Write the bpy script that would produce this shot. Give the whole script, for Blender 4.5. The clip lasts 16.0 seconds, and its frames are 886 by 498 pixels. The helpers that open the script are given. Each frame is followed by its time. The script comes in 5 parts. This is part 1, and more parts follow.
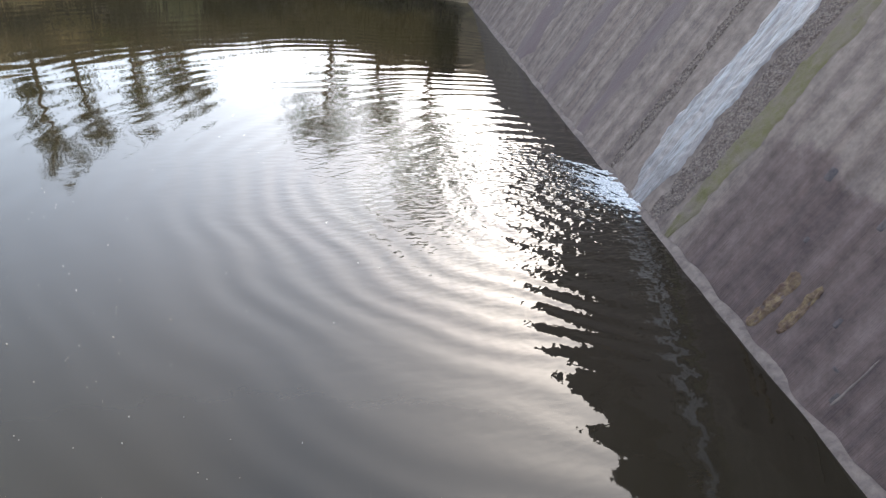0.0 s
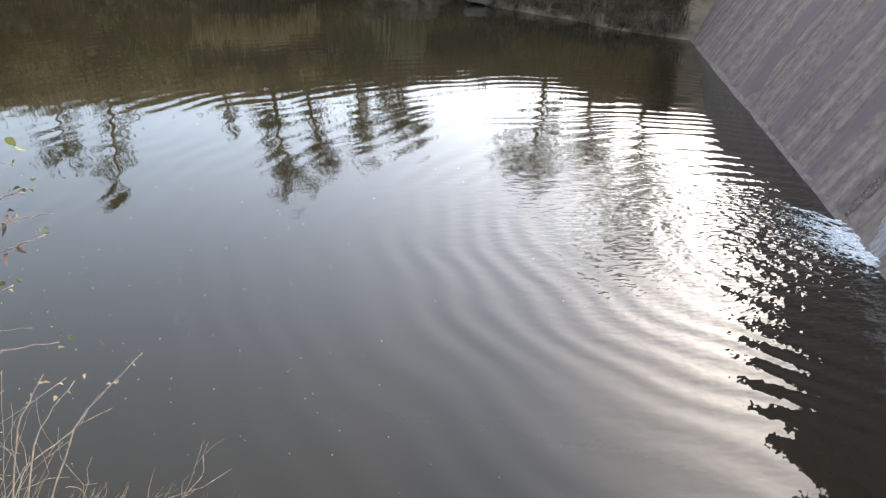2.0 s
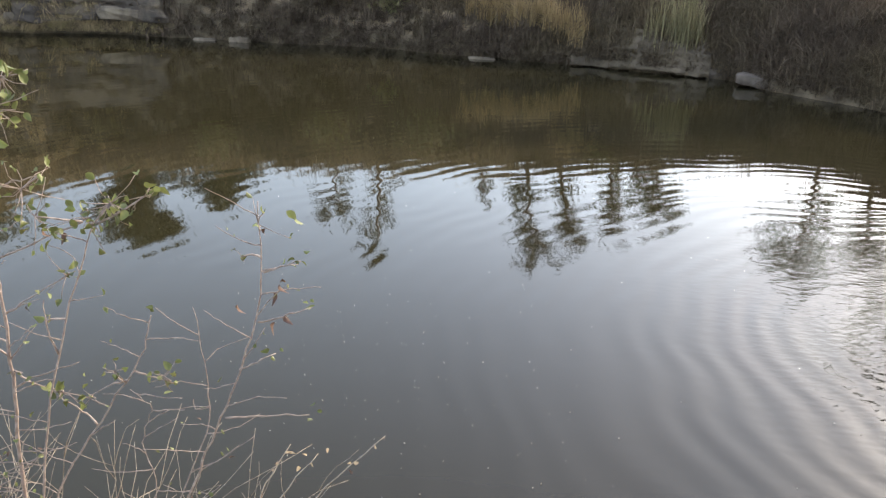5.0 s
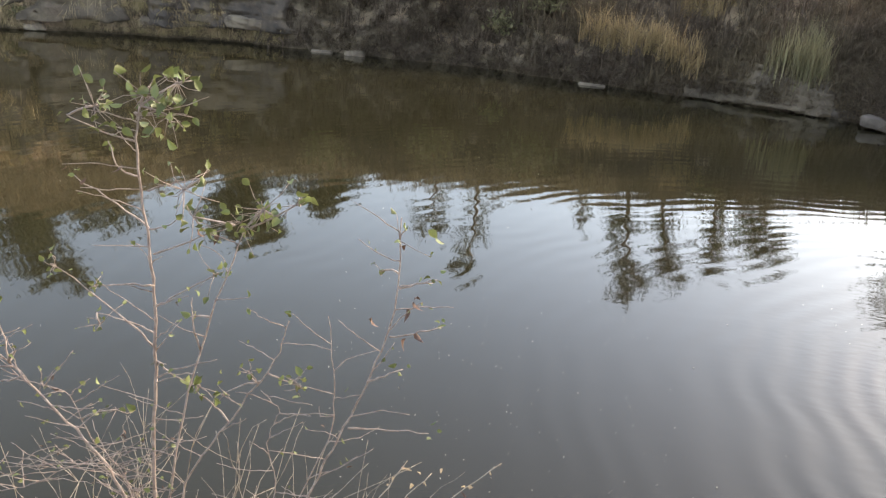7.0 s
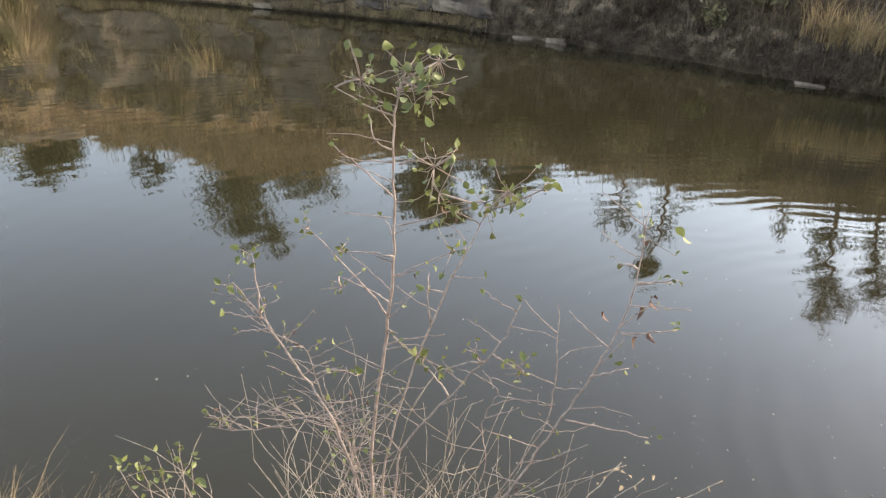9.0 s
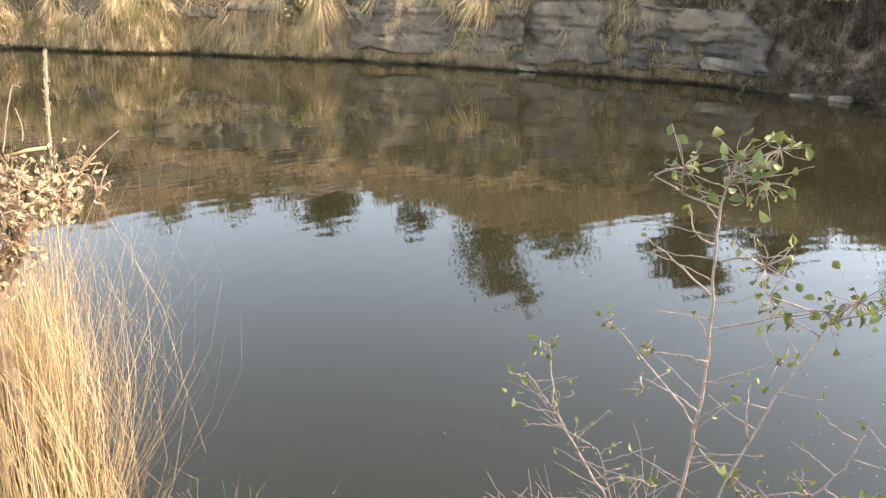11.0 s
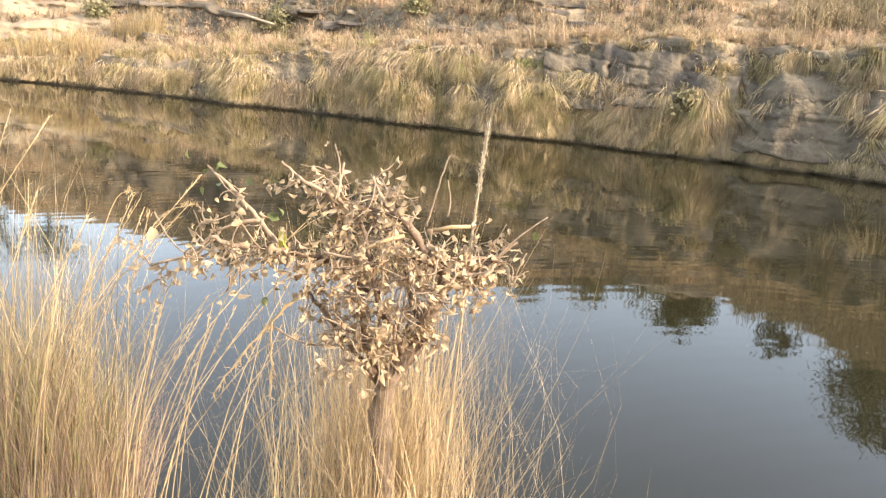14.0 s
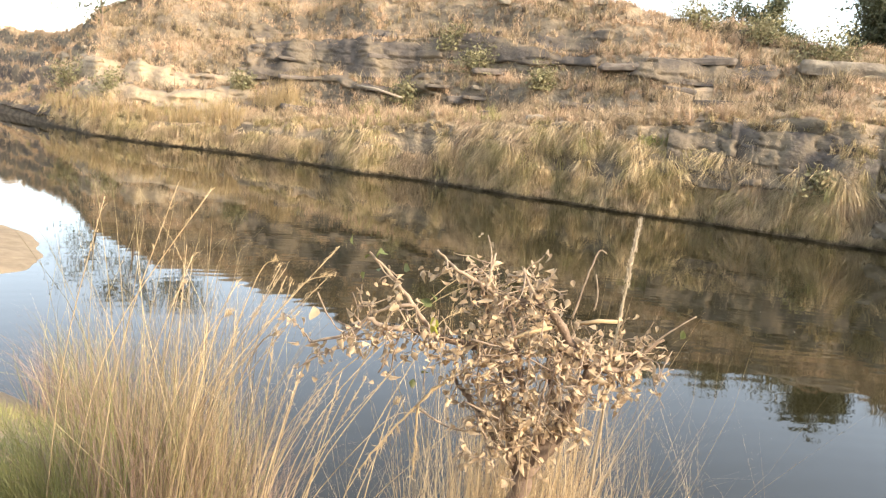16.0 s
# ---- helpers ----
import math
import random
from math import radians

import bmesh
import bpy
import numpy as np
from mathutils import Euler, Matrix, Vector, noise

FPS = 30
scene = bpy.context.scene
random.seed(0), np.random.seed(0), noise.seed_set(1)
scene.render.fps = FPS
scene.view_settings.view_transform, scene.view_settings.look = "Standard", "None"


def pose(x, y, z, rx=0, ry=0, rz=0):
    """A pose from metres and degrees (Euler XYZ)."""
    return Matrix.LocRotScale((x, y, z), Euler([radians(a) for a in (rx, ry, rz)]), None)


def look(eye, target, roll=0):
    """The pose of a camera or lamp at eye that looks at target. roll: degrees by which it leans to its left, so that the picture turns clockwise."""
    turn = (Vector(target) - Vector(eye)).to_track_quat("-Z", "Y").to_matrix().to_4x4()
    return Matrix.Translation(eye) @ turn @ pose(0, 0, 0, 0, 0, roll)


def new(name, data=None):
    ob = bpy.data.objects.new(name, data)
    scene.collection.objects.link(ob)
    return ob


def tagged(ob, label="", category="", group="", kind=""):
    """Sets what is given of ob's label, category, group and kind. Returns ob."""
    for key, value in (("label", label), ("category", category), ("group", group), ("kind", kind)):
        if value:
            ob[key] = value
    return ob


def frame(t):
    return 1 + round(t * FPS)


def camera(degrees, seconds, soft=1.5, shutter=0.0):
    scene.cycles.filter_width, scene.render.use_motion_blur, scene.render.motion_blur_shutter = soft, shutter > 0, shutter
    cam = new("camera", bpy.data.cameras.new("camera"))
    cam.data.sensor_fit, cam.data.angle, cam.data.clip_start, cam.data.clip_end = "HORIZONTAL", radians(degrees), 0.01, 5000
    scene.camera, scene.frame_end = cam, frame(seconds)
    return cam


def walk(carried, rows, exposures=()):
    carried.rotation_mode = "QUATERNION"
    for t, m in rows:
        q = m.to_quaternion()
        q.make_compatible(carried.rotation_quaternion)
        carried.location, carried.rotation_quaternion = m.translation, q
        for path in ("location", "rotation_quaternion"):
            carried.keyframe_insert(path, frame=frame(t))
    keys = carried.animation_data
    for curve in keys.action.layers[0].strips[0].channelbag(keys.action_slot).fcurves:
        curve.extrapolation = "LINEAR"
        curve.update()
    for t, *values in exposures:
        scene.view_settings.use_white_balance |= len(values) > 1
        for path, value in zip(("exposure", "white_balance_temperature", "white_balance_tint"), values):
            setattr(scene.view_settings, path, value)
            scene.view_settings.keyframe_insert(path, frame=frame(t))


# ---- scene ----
cam = camera(59.2, 16.0, soft=1.3)
# seconds, eye x y z, yaw to the left, pitch, roll
PATH = [
    (0, -0.339, 0.225, 3.111, -46.63, -25.50, 7.74),
    (0.5, -0.362, 0.249, 3.113, -43.02, -25.70, 7.54),
    (1, -0.379, 0.263, 3.113, -38.56, -25.70, 6.53),
    (1.5, -0.386, 0.274, 3.115, -34.18, -26.00, 5.85),
    (2, -0.386, 0.274, 3.117, -30.33, -24.55, 4.60),
    (2.5, -0.356, 0.265, 3.143, -26.21, -23.91, 3.61),
    (3, -0.337, 0.338, 3.131, -21.81, -22.88, 1.82),
    (3.5, -0.336, 0.380, 3.113, -17.92, -21.90, 1.37),
    (4, -0.354, 0.421, 3.110, -15.47, -21.45, 1.76),
    (4.5, -0.368, 0.449, 3.104, -13.14, -20.90, 2.46),
    (7, -0.483, 0.487, 3.105, -3.90, -19.42, 5.46),
    (7.5, -0.512, 0.504, 3.092, -1.27, -19.92, 5.74),
    (8, -0.539, 0.509, 3.083, 1.98, -20.71, 5.80),
    (8.5, -0.573, 0.501, 3.079, 5.76, -21.56, 6.29),
    (11, -0.773, 0.578, 3.107, 29.35, -18.93, 2.88),
    (11.5, -0.808, 0.624, 3.098, 35.07, -18.10, 2.80),
    (12, -0.876, 0.662, 3.087, 39.88, -17.12, 3.65),
    (12.5, -0.965, 0.688, 3.067, 45.16, -16.24, 3.55),
    (13, -1.039, 0.705, 3.051, 49.77, -15.32, 3.48),
    (13.5, -1.079, 0.713, 3.048, 53.23, -14.98, 4.61),
    (14, -1.100, 0.711, 3.052, 55.99, -14.01, 5.04),
    (14.5, -1.112, 0.696, 3.061, 58.43, -12.98, 5.68),
    (15, -1.121, 0.687, 3.065, 60.64, -11.98, 5.87),
    (15.5, -1.120, 0.671, 3.075, 62.71, -10.78, 6.18),
    (16, -1.106, 0.643, 3.086, 64.93, -9.68, 6.13),
]


def aim(yaw, pitch):
    a, b = radians(yaw), radians(pitch)
    return Vector((-math.sin(a) * math.cos(b), math.cos(a) * math.cos(b), math.sin(b)))


walk(cam, [(t, look((x, y, z), Vector((x, y, z)) + aim(yaw, pitch), roll)) for t, x, y, z, yaw, pitch, roll in PATH],
     exposures=[(0.0, 2.38, 6600, 10), (3.0, 2.18, 6650, 10), (4.5, 2.15, 6750, 10), (8.5, 2.22, 6950, 10), (11.0, 2.58, 7000, 10), (14.0, 2.33, 6950, 10), (16.0, 2.12, 6950, 10)])

# ---- light: a low hazy sun over the dam, and the sky ----
SUN_AZ, SUN_EL = -62.0, 27.0
world = bpy.data.worlds.new("world")
scene.world = world
world.use_nodes = True
wn = world.node_tree.nodes
sky = wn.new("ShaderNodeTexSky")
sky.sky_type, sky.sun_disc = "NISHITA", False
sky.sun_elevation, sky.sun_rotation = radians(SUN_EL), radians(-SUN_AZ)
sky.air_density, sky.dust_density, sky.ozone_density = 1.0, 1.2, 1.0
haze = wn.new("ShaderNodeHueSaturation")
haze.inputs["Saturation"].default_value = 0.68
world.node_tree.links.new(sky.outputs[0], haze.inputs["Color"])
world.node_tree.links.new(haze.outputs[0], wn["Background"].inputs[0])
wn["Background"].inputs[1].default_value = 0.15
sun = new("sun", bpy.data.lights.new("sun", "SUN"))
sun.data.energy, sun.data.angle, sun.data.color = 2.0, radians(1.8), (1.0, 0.86, 0.68)
sun.matrix_world = look(aim(SUN_AZ, SUN_EL) * 50, (0, 0, 0))

# ---- materials ----
def mat(name, base, rough=0.8, spec=0.3, second=None, scale=6.0, detail=6.0, island=0.0, objrand=0.0, bump=0.0, bump_scale=40.0,
        third=None, third_scale=1.0, stretch=(1, 1, 1), translucent=0.0, edge=(0.35, 0.65)):
    """A mottled surface: two base colours mixed by noise, a third one in larger patches, and a value that differs from piece to piece."""
    m = bpy.data.materials.new(name)
    m.use_nodes = True
    n, k = m.node_tree.nodes, m.node_tree.links
    p = n["Principled BSDF"]
    p.inputs["Roughness"].default_value = rough
    p.inputs["Specular IOR Level"].default_value = spec
    tc = n.new("ShaderNodeTexCoord")
    mp = n.new("ShaderNodeMapping")
    mp.inputs["Scale"].default_value = stretch
    k.new(tc.outputs["Object"], mp.inputs[0])

    def noise_mask(sc, lo, hi, det=detail):
        t = n.new("ShaderNodeTexNoise")
        t.inputs["Scale"].default_value, t.inputs["Detail"].default_value, t.inputs["Roughness"].default_value = sc, det, 0.62
        k.new(mp.outputs[0], t.inputs["Vector"])
        r = n.new("ShaderNodeMapRange")
        r.inputs[1].default_value, r.inputs[2].default_value = lo, hi
        k.new(t.outputs[0], r.inputs[0])
        return r.outputs[0]

    def blend(a, b, fac, mode="MIX"):
        x = n.new("ShaderNodeMix")
        x.data_type, x.blend_type = "RGBA", mode
        for sock, v in ((x.inputs[0], fac), (x.inputs[6], a), (x.inputs[7], b)):
            if isinstance(v, (tuple, list)):
                sock.default_value = (*v, 1)
            elif isinstance(v, float):
                sock.default_value = v
            else:
                k.new(v, sock)
        return x.outputs[2]

    col = base
    if second:
        col = blend(col, second, noise_mask(scale, *edge))
    if third:
        col = blend(col, third, noise_mask(third_scale, 0.45, 0.62, 4.0))
    for amount, node, sock in ((island, "ShaderNodeNewGeometry", "Random Per Island"), (objrand, "ShaderNodeObjectInfo", "Random")):
        if amount:
            g = n.new(node)
            r = n.new("ShaderNodeMapRange")
            r.inputs[3].default_value, r.inputs[4].default_value = 1 - amount, 1 + amount * 0.6
            k.new(g.outputs[sock], r.inputs[0])
            h = n.new("ShaderNodeHueSaturation")
            k.new(r.outputs[0], h.inputs["Value"])
            if isinstance(col, tuple):
                h.inputs["Color"].default_value = (*col, 1)
            else:
                k.new(col, h.inputs["Color"])
            col = h.outputs[0]
    if isinstance(col, tuple):
        p.inputs["Base Color"].default_value = (*col, 1)
    else:
        k.new(col, p.inputs["Base Color"])
    if bump:
        t = n.new("ShaderNodeTexNoise")
        t.inputs["Scale"].default_value, t.inputs["Detail"].default_value = bump_scale, 8.0
        k.new(mp.outputs[0], t.inputs["Vector"])
        b = n.new("ShaderNodeBump")
        b.inputs["Strength"].default_value, b.inputs["Distance"].default_value = 0.8, bump
        k.new(t.outputs[0], b.inputs["Height"])
        k.new(b.outputs[0], p.inputs["Normal"])
    if translucent:
        tr = n.new("ShaderNodeBsdfTranslucent")
        mx = n.new("ShaderNodeMixShader")
        mx.inputs[0].default_value = translucent
        if isinstance(col, tuple):
            tr.inputs[0].default_value = (*col, 1)
        else:
            k.new(col, tr.inputs[0])
        k.new(p.outputs[0], mx.inputs[1])
        k.new(tr.outputs[0], mx.inputs[2])
        k.new(mx.outputs[0], n["Material Output"].inputs[0])
    return m


ROCK = mat("rock", (0.29, 0.24, 0.175), 0.9, 0.2, (0.20, 0.16, 0.118), 0.9, objrand=0.15, bump=0.09, bump_scale=5.0, third=(0.16, 0.13, 0.10), third_scale=2.2)
BARK = mat("bark", (0.13, 0.09, 0.065), 0.85, 0.2, (0.24, 0.18, 0.135), 60.0, bump=0.002, bump_scale=160.0)
STRAW = mat("straw", (0.64, 0.49, 0.295), 0.6, 0.3, (0.48, 0.35, 0.20), 5.0, island=0.35, translucent=0.25)
FAR_STRAW = mat("bank_straw", (0.58, 0.445, 0.265), 0.8, 0.1, (0.37, 0.30, 0.155), 1.3, detail=2.0, island=0.45, third=(0.40, 0.305, 0.205), third_scale=0.5, translucent=0.2, edge=(0.42, 0.6))
GREEN_GRASS = mat("green_grass", (0.20, 0.22, 0.08), 0.6, 0.3, (0.36, 0.32, 0.13), 3.0, island=0.35, translucent=0.25)
LEAF = mat("leaf", (0.12, 0.155, 0.05), 0.5, 0.4, (0.20, 0.20, 0.07), 30.0, objrand=0.4, translucent=0.25)
DRY_LEAF = mat("dry_leaf", (0.64, 0.50, 0.33), 0.7, 0.2, (0.46, 0.33, 0.21), 60.0, island=0.3, objrand=0.3, translucent=0.35)
TREE_LEAF = mat("tree_leaf", (0.075, 0.087, 0.045), 0.6, 0.3, (0.11, 0.115, 0.065), 0.6, island=0.4, translucent=0.25)

# ---- mesh helpers ----
rng = np.random.default_rng(7)


class Shape:
    """Collects corners and faces for one mesh."""

    def __init__(self):
        self.v, self.f, self.count = [], [], 0

    def add(self, verts, faces):
        verts = np.asarray(verts, float).reshape(-1, 3)
        self.v.append(verts)
        self.f += [tuple(int(i) + self.count for i in face) for face in faces]
        self.count += len(verts)

    def tube(self, points, radii, sides=6):
        pts = np.asarray(points, float)
        radii = np.broadcast_to(np.asarray(radii, float), (len(pts),))
        way = np.gradient(pts, axis=0)
        way /= np.linalg.norm(way, axis=1)[:, None] + 1e-9
        ref = np.array((0.31, 0.95, 0.05)) if abs(way[0, 2]) > 0.5 else np.array((0.1, 0.05, 1.0))
        a = np.cross(way, ref)
        a /= np.linalg.norm(a, axis=1)[:, None] + 1e-9
        b = np.cross(way, a)
        ang = np.arange(sides) / sides * 2 * np.pi
        ring = a[:, None] * np.cos(ang)[None, :, None] + b[:, None] * np.sin(ang)[None, :, None]
        verts = pts[:, None] + ring * radii[:, None, None]
        faces = []
        for i in range(len(pts) - 1):
            for j in range(sides):
                k = (j + 1) % sides
                faces.append((i * sides + j, i * sides + k, (i + 1) * sides + k, (i + 1) * sides + j))
        faces.append(tuple(range(sides))[::-1])
        faces.append(tuple((len(pts) - 1) * sides + j for j in range(sides)))
        self.add(verts, faces)

    def blades(self, roots, tips, width, sag=0.2, segments=3):
        """Narrow tapering blades from roots to tips that bow outwards by sag of their length."""
        roots, tips = np.asarray(roots, float), np.asarray(tips, float)
        n = len(roots)
        width = np.broadcast_to(np.asarray(width, float), (n,))
        sag = np.broadcast_to(np.asarray(sag, float), (n,))
        way = tips - roots
        length = np.linalg.norm(way, axis=1)
        flat = way * (1, 1, 0)
        side = np.cross(way, rng.normal(size=(n, 3)))
        side /= np.linalg.norm(side, axis=1)[:, None] + 1e-9
        rows = []
        bow, beat, phase = np.cross(side, way), rng.uniform(3, 8, n), rng.uniform(0, 6.28, n)
        bow *= (rng.uniform(0, 0.21, n) if segments > 4 else np.zeros(n))[:, None]
        for i in range(segments + 1):
            u = i / segments
            mid = roots + way * u + np.c_[-flat[:, :2] * (u * (1 - u) * 1.2), length * sag * 2 * u * (1 - u)]
            mid = mid + bow * (np.sin(u * beat + phase) - np.sin(phase))[:, None] * u
            w = width * (1 - u) ** 0.7
            if i == segments:
                rows.append(mid[:, None])
            else:
                rows.append(np.stack([mid - side * w[:, None] / 2, mid + side * w[:, None] / 2], 1))
        verts = np.concatenate(rows, 1)
        per = 2 * segments + 1
        base = []
        for i in range(segments - 1):
            base.append((2 * i, 2 * i + 1, 2 * i + 3, 2 * i + 2))
        base.append((2 * segments - 2, 2 * segments - 1, 2 * segments))
        faces = [tuple(q + j * per for q in face) for j in range(n) for face in base]
        self.add(verts, faces)

    def mesh(self, name, material, smooth=True):
        me = bpy.data.meshes.new(name)
        me.from_pydata(np.concatenate(self.v).tolist(), [], self.f)
        me.materials.append(material)
        if smooth:
            me.shade_smooth()
        return me


def part(name, shape, material, parent=None, label="", smooth=True):
    ob = new(name, shape.mesh(name, material, smooth))
    if parent:
        ob.parent = parent
    return tagged(ob, label)


TABLES = {}


def fbm(x, y, octaves=5, seed=0, gain=0.5):
    """Smooth fractal noise in about -1 to 1 over the plane."""
    total, amp, norm = np.zeros(np.broadcast(x, y).shape), 1.0, 0.0
    for o in range(octaves):
        key = seed + 31 * o
        if key not in TABLES:
            TABLES[key] = np.random.default_rng(key).random((256, 256)) * 2 - 1
        table = TABLES[key]
        xi, yi = np.floor(x), np.floor(y)
        fx, fy = x - xi, y - yi
        fx, fy = fx * fx * (3 - 2 * fx), fy * fy * (3 - 2 * fy)
        i, j = xi.astype(int) % 256, yi.astype(int) % 256
        i2, j2 = (i + 1) % 256, (j + 1) % 256
        total += amp * ((table[i, j] * (1 - fx) + table[i2, j] * fx) * (1 - fy) + (table[i, j2] * (1 - fx) + table[i2, j2] * fx) * fy)
        norm += amp
        amp *= gain
        x, y = x * 2.03 + 17.1, y * 2.03 + 5.7
    return total / norm * 1.6


# ---- the lie of the land, by bearing round the near bank ----
CX, CY = -0.4, 0.5
FAR_SHORE = [(-92, -17), (-69.5, -7.2), (-57, -2.4), (-48.5, 0.8), (-44.8, 3.8), (-42.7, 7.0), (-40.4, 9.6), (-36.8, 12.0), (-33.6, 15.1),
             (-30.6, 17.2), (-28.1, 19.0), (-25.2, 21.5), (-23.6, 22.9), (-20.3, 25.0), (-17.0, 26.9), (-13.5, 28.3), (-10.3, 29.8),
             (-4.8, 30.1), (-0.4, 29.2), (3.5, 28.3), (6.9, 26.4), (9.4, 25.7), (10.6, 24.1), (13.1, 23.0), (13.0, 20.8), (14.1, 19.0), (14.5, 17.2),
             (15.4, 15.8), (18.3, 13.6), (13.7, 6.4), (7.6, -1.6), (5.2, -4.7)]


def bearing(x, y):
    return np.degrees(np.arctan2(-(x - CX), y - CY))


_az = np.array([bearing(x, y) for x, y in FAR_SHORE])[::-1]
_rf = np.array([math.hypot(x - CX, y - CY) for x, y in FAR_SHORE])[::-1]


def far_shore(az):
    wob = 0.35 * fbm(az * 0.35, az * 0 + 3.1, 4, 5)
    return np.interp(az, _az, _rf) + wob * np.interp(az, [-40, -30, 80, 95], [0.3, 1, 1, 2])


def near_shore(az):
    return np.interp(az, [-130, -112, -102, -92, -20, 0, 40, 55, 70, 80, 90, 96, 104], [5.0, 4.6, 2.6, 1.95, 2.3, 2.9, 3.0, 3.4, 4.2, 5.6, 8.0, 9.5, 11]) * (1 + 0.02 * fbm(az * 0.09, az * 0, 3, 12))


# bearing: height of the bank's face; a point on the slope behind it; the brow
BANK = np.array([
    (-75, 1.0, 4.0, 3.0, 16, 7.0), (-44, 1.2, 4.0, 2.6, 16, 5.6), (-38, 0.9, 4.0, 2.2, 15, 3.9), (-33, 0.8, 4.0, 2.2, 14, 3.9), (-30, 0.8, 4.0, 2.6, 14, 4.9),
    (-26, 0.9, 4.0, 3.0, 15, 6.4), (-20, 1.0, 4.0, 3.3, 16, 7.5), (-10, 1.5, 4.0, 3.8, 15, 7.4), (-4, 2.0, 4.0, 4.1, 13, 6.7), (3, 2.7, 4.0, 4.5, 13, 6.5),
    (10, 3.8, 5.0, 5.0, 13, 7.2), (15, 4.1, 5.0, 5.5, 13, 8.1), (20, 4.3, 5.0, 5.8, 13, 9.4), (28, 4.5, 5.0, 5.9, 13, 9.3), (33, 4.5, 5.0, 5.8, 13, 8.1),
    (41, 4.4, 5.0, 5.5, 12, 8.2), (47, 4.0, 4.5, 4.8, 11, 9.0), (52, 3.6, 4.0, 4.2, 10, 9.1), (62, 3.1, 5.0, 3.7, 12, 10.4), (70, 2.2, 6.0, 3.0, 14, 10.8),
    (78, 1.6, 6.0, 2.6, 17, 11.0), (85, 1.2, 5.0, 1.9, 16, 9.8), (88.5, 1.0, 5.0, 1.9, 15, 8.0), (91, 0.8, 5.0, 1.8, 13, 6.0), (96, 0.6, 6.0, 1.3, 14, 5.8), (106, 0.6, 8, 1.5, 20, 5.5)])


def bank(az, off):
    """Height of the far bank, off metres behind its waterline."""
    hb, om, zm, ot, zt = (np.interp(az, BANK[:, 0], BANK[:, i]) for i in range(1, 6))
    wb = 0.5 + 0.16 * hb
    face = hb * np.clip(off / wb, 0, 1) ** 0.75
    mid = hb + (zm - hb) * np.clip((off - wb) / np.maximum(om - wb, 0.5), 0, 1)
    u = np.clip((off - om) / (ot - om), 0, 1)
    step = u + 0.06 * np.sin(u * 19 + 2 * fbm(az * 0.11, u, 2, 44))
    top = zm + (zt - zm) * step
    z = np.where(off < wb, face, np.where(off < om, mid, top))
    return z + np.clip(off - ot, 0, 60) * 0.01


def land(az, r):
    rn, rf = near_shore(az), far_shore(az)
    x, y = CX - np.sin(np.radians(az)) * r, CY + np.cos(np.radians(az)) * r
    u = np.clip((r - 0.9) / (rn - 0.9), 0, 1)
    near = 1.5 * (1 - u ** 2.2) + 0.06 * fbm(x * 1.7, y * 1.7, 4, 3) * (1 - u)
    bed = -0.05 - 1.3 * np.clip(np.minimum((r - rn) * 0.5, (rf - r) * 0.8), 0, 1)
    off = r - rf
    far = bank(az, off)
    rough = fbm(x * 0.45, y * 0.45, 4, 21)
    far = far + np.clip(off, 0, 1.5) * 0.22 * rough + np.clip(off / 6, 0, 1) * 0.5 * fbm(x * 0.16, y * 0.16, 4, 9)
    return np.where(r < rn, near, np.where(r < rf, bed, np.maximum(far, 0.03)))


def weathered(a, r, z):
    """Moves the far bank's face in and out in blocks and ledges."""
    off = r - far_shore(a)
    push = np.clip(off / 0.3, 0, 1) * np.clip((3.5 - off) / 2, 0, 1)
    blocks = fbm(a * 0.4 + z * 0.15, z * 0.9, 4, 61, 0.55) * 0.6 + np.abs(fbm(a * 0.7, z * 2.4, 3, 63)) * 0.35
    under = 0.7 * np.clip(1 - z / 0.2, 0, 1) * np.interp(a, [-34, -25, 90, 96], [0, 1, 1, 0]) * (off >= 0)
    return r + under + push * blocks * np.interp(a, [-25, 0, 15, 60, 75], [0.4, 0.8, 1, 0.9, 0.5])


def place(a, off, z=None):
    """A point of the far bank: bearing, metres behind the waterline and height (the ground's own where none is given)."""
    a, off = np.asarray(a, float), np.asarray(off, float)
    r = far_shore(a) + off
    zz = land(a, r) if z is None else z
    if z is None:
        r = weathered(a, r, zz)
    return np.stack([CX - np.sin(np.radians(a)) * r, CY + np.cos(np.radians(a)) * r, zz + 0 * r], -1)


def height(x, y):
    x, y = np.asarray(x, float), np.asarray(y, float)
    return land(bearing(x, y), np.hypot(x - CX, y - CY))

GROUND = mat("bank_ground", (0.36, 0.265, 0.175), 0.95, 0.1, (0.26, 0.19, 0.125), 1.1, third=(0.31, 0.235, 0.15), third_scale=0.25, bump=0.14, bump_scale=7.0)
_n, _k = GROUND.node_tree.nodes, GROUND.node_tree.links
_geo, _tc, _map = _n.new("ShaderNodeNewGeometry"), _n.new("ShaderNodeTexCoord"), _n.new("ShaderNodeMapping")
_map.inputs["Scale"].default_value = (0.6, 0.6, 1.3)
_k.new(_tc.outputs["Object"], _map.inputs[0])
_layers, _ramp = _n.new("ShaderNodeTexNoise"), _n.new("ShaderNodeValToRGB")
_layers.inputs["Scale"].default_value, _layers.inputs["Detail"].default_value = 2.6, 10.0
_k.new(_map.outputs[0], _layers.inputs["Vector"])
_k.new(_layers.outputs[0], _ramp.inputs[0])
_ramp.color_ramp.elements[0].position, _ramp.color_ramp.elements[0].color = 0.30, (0.10, 0.082, 0.064, 1)
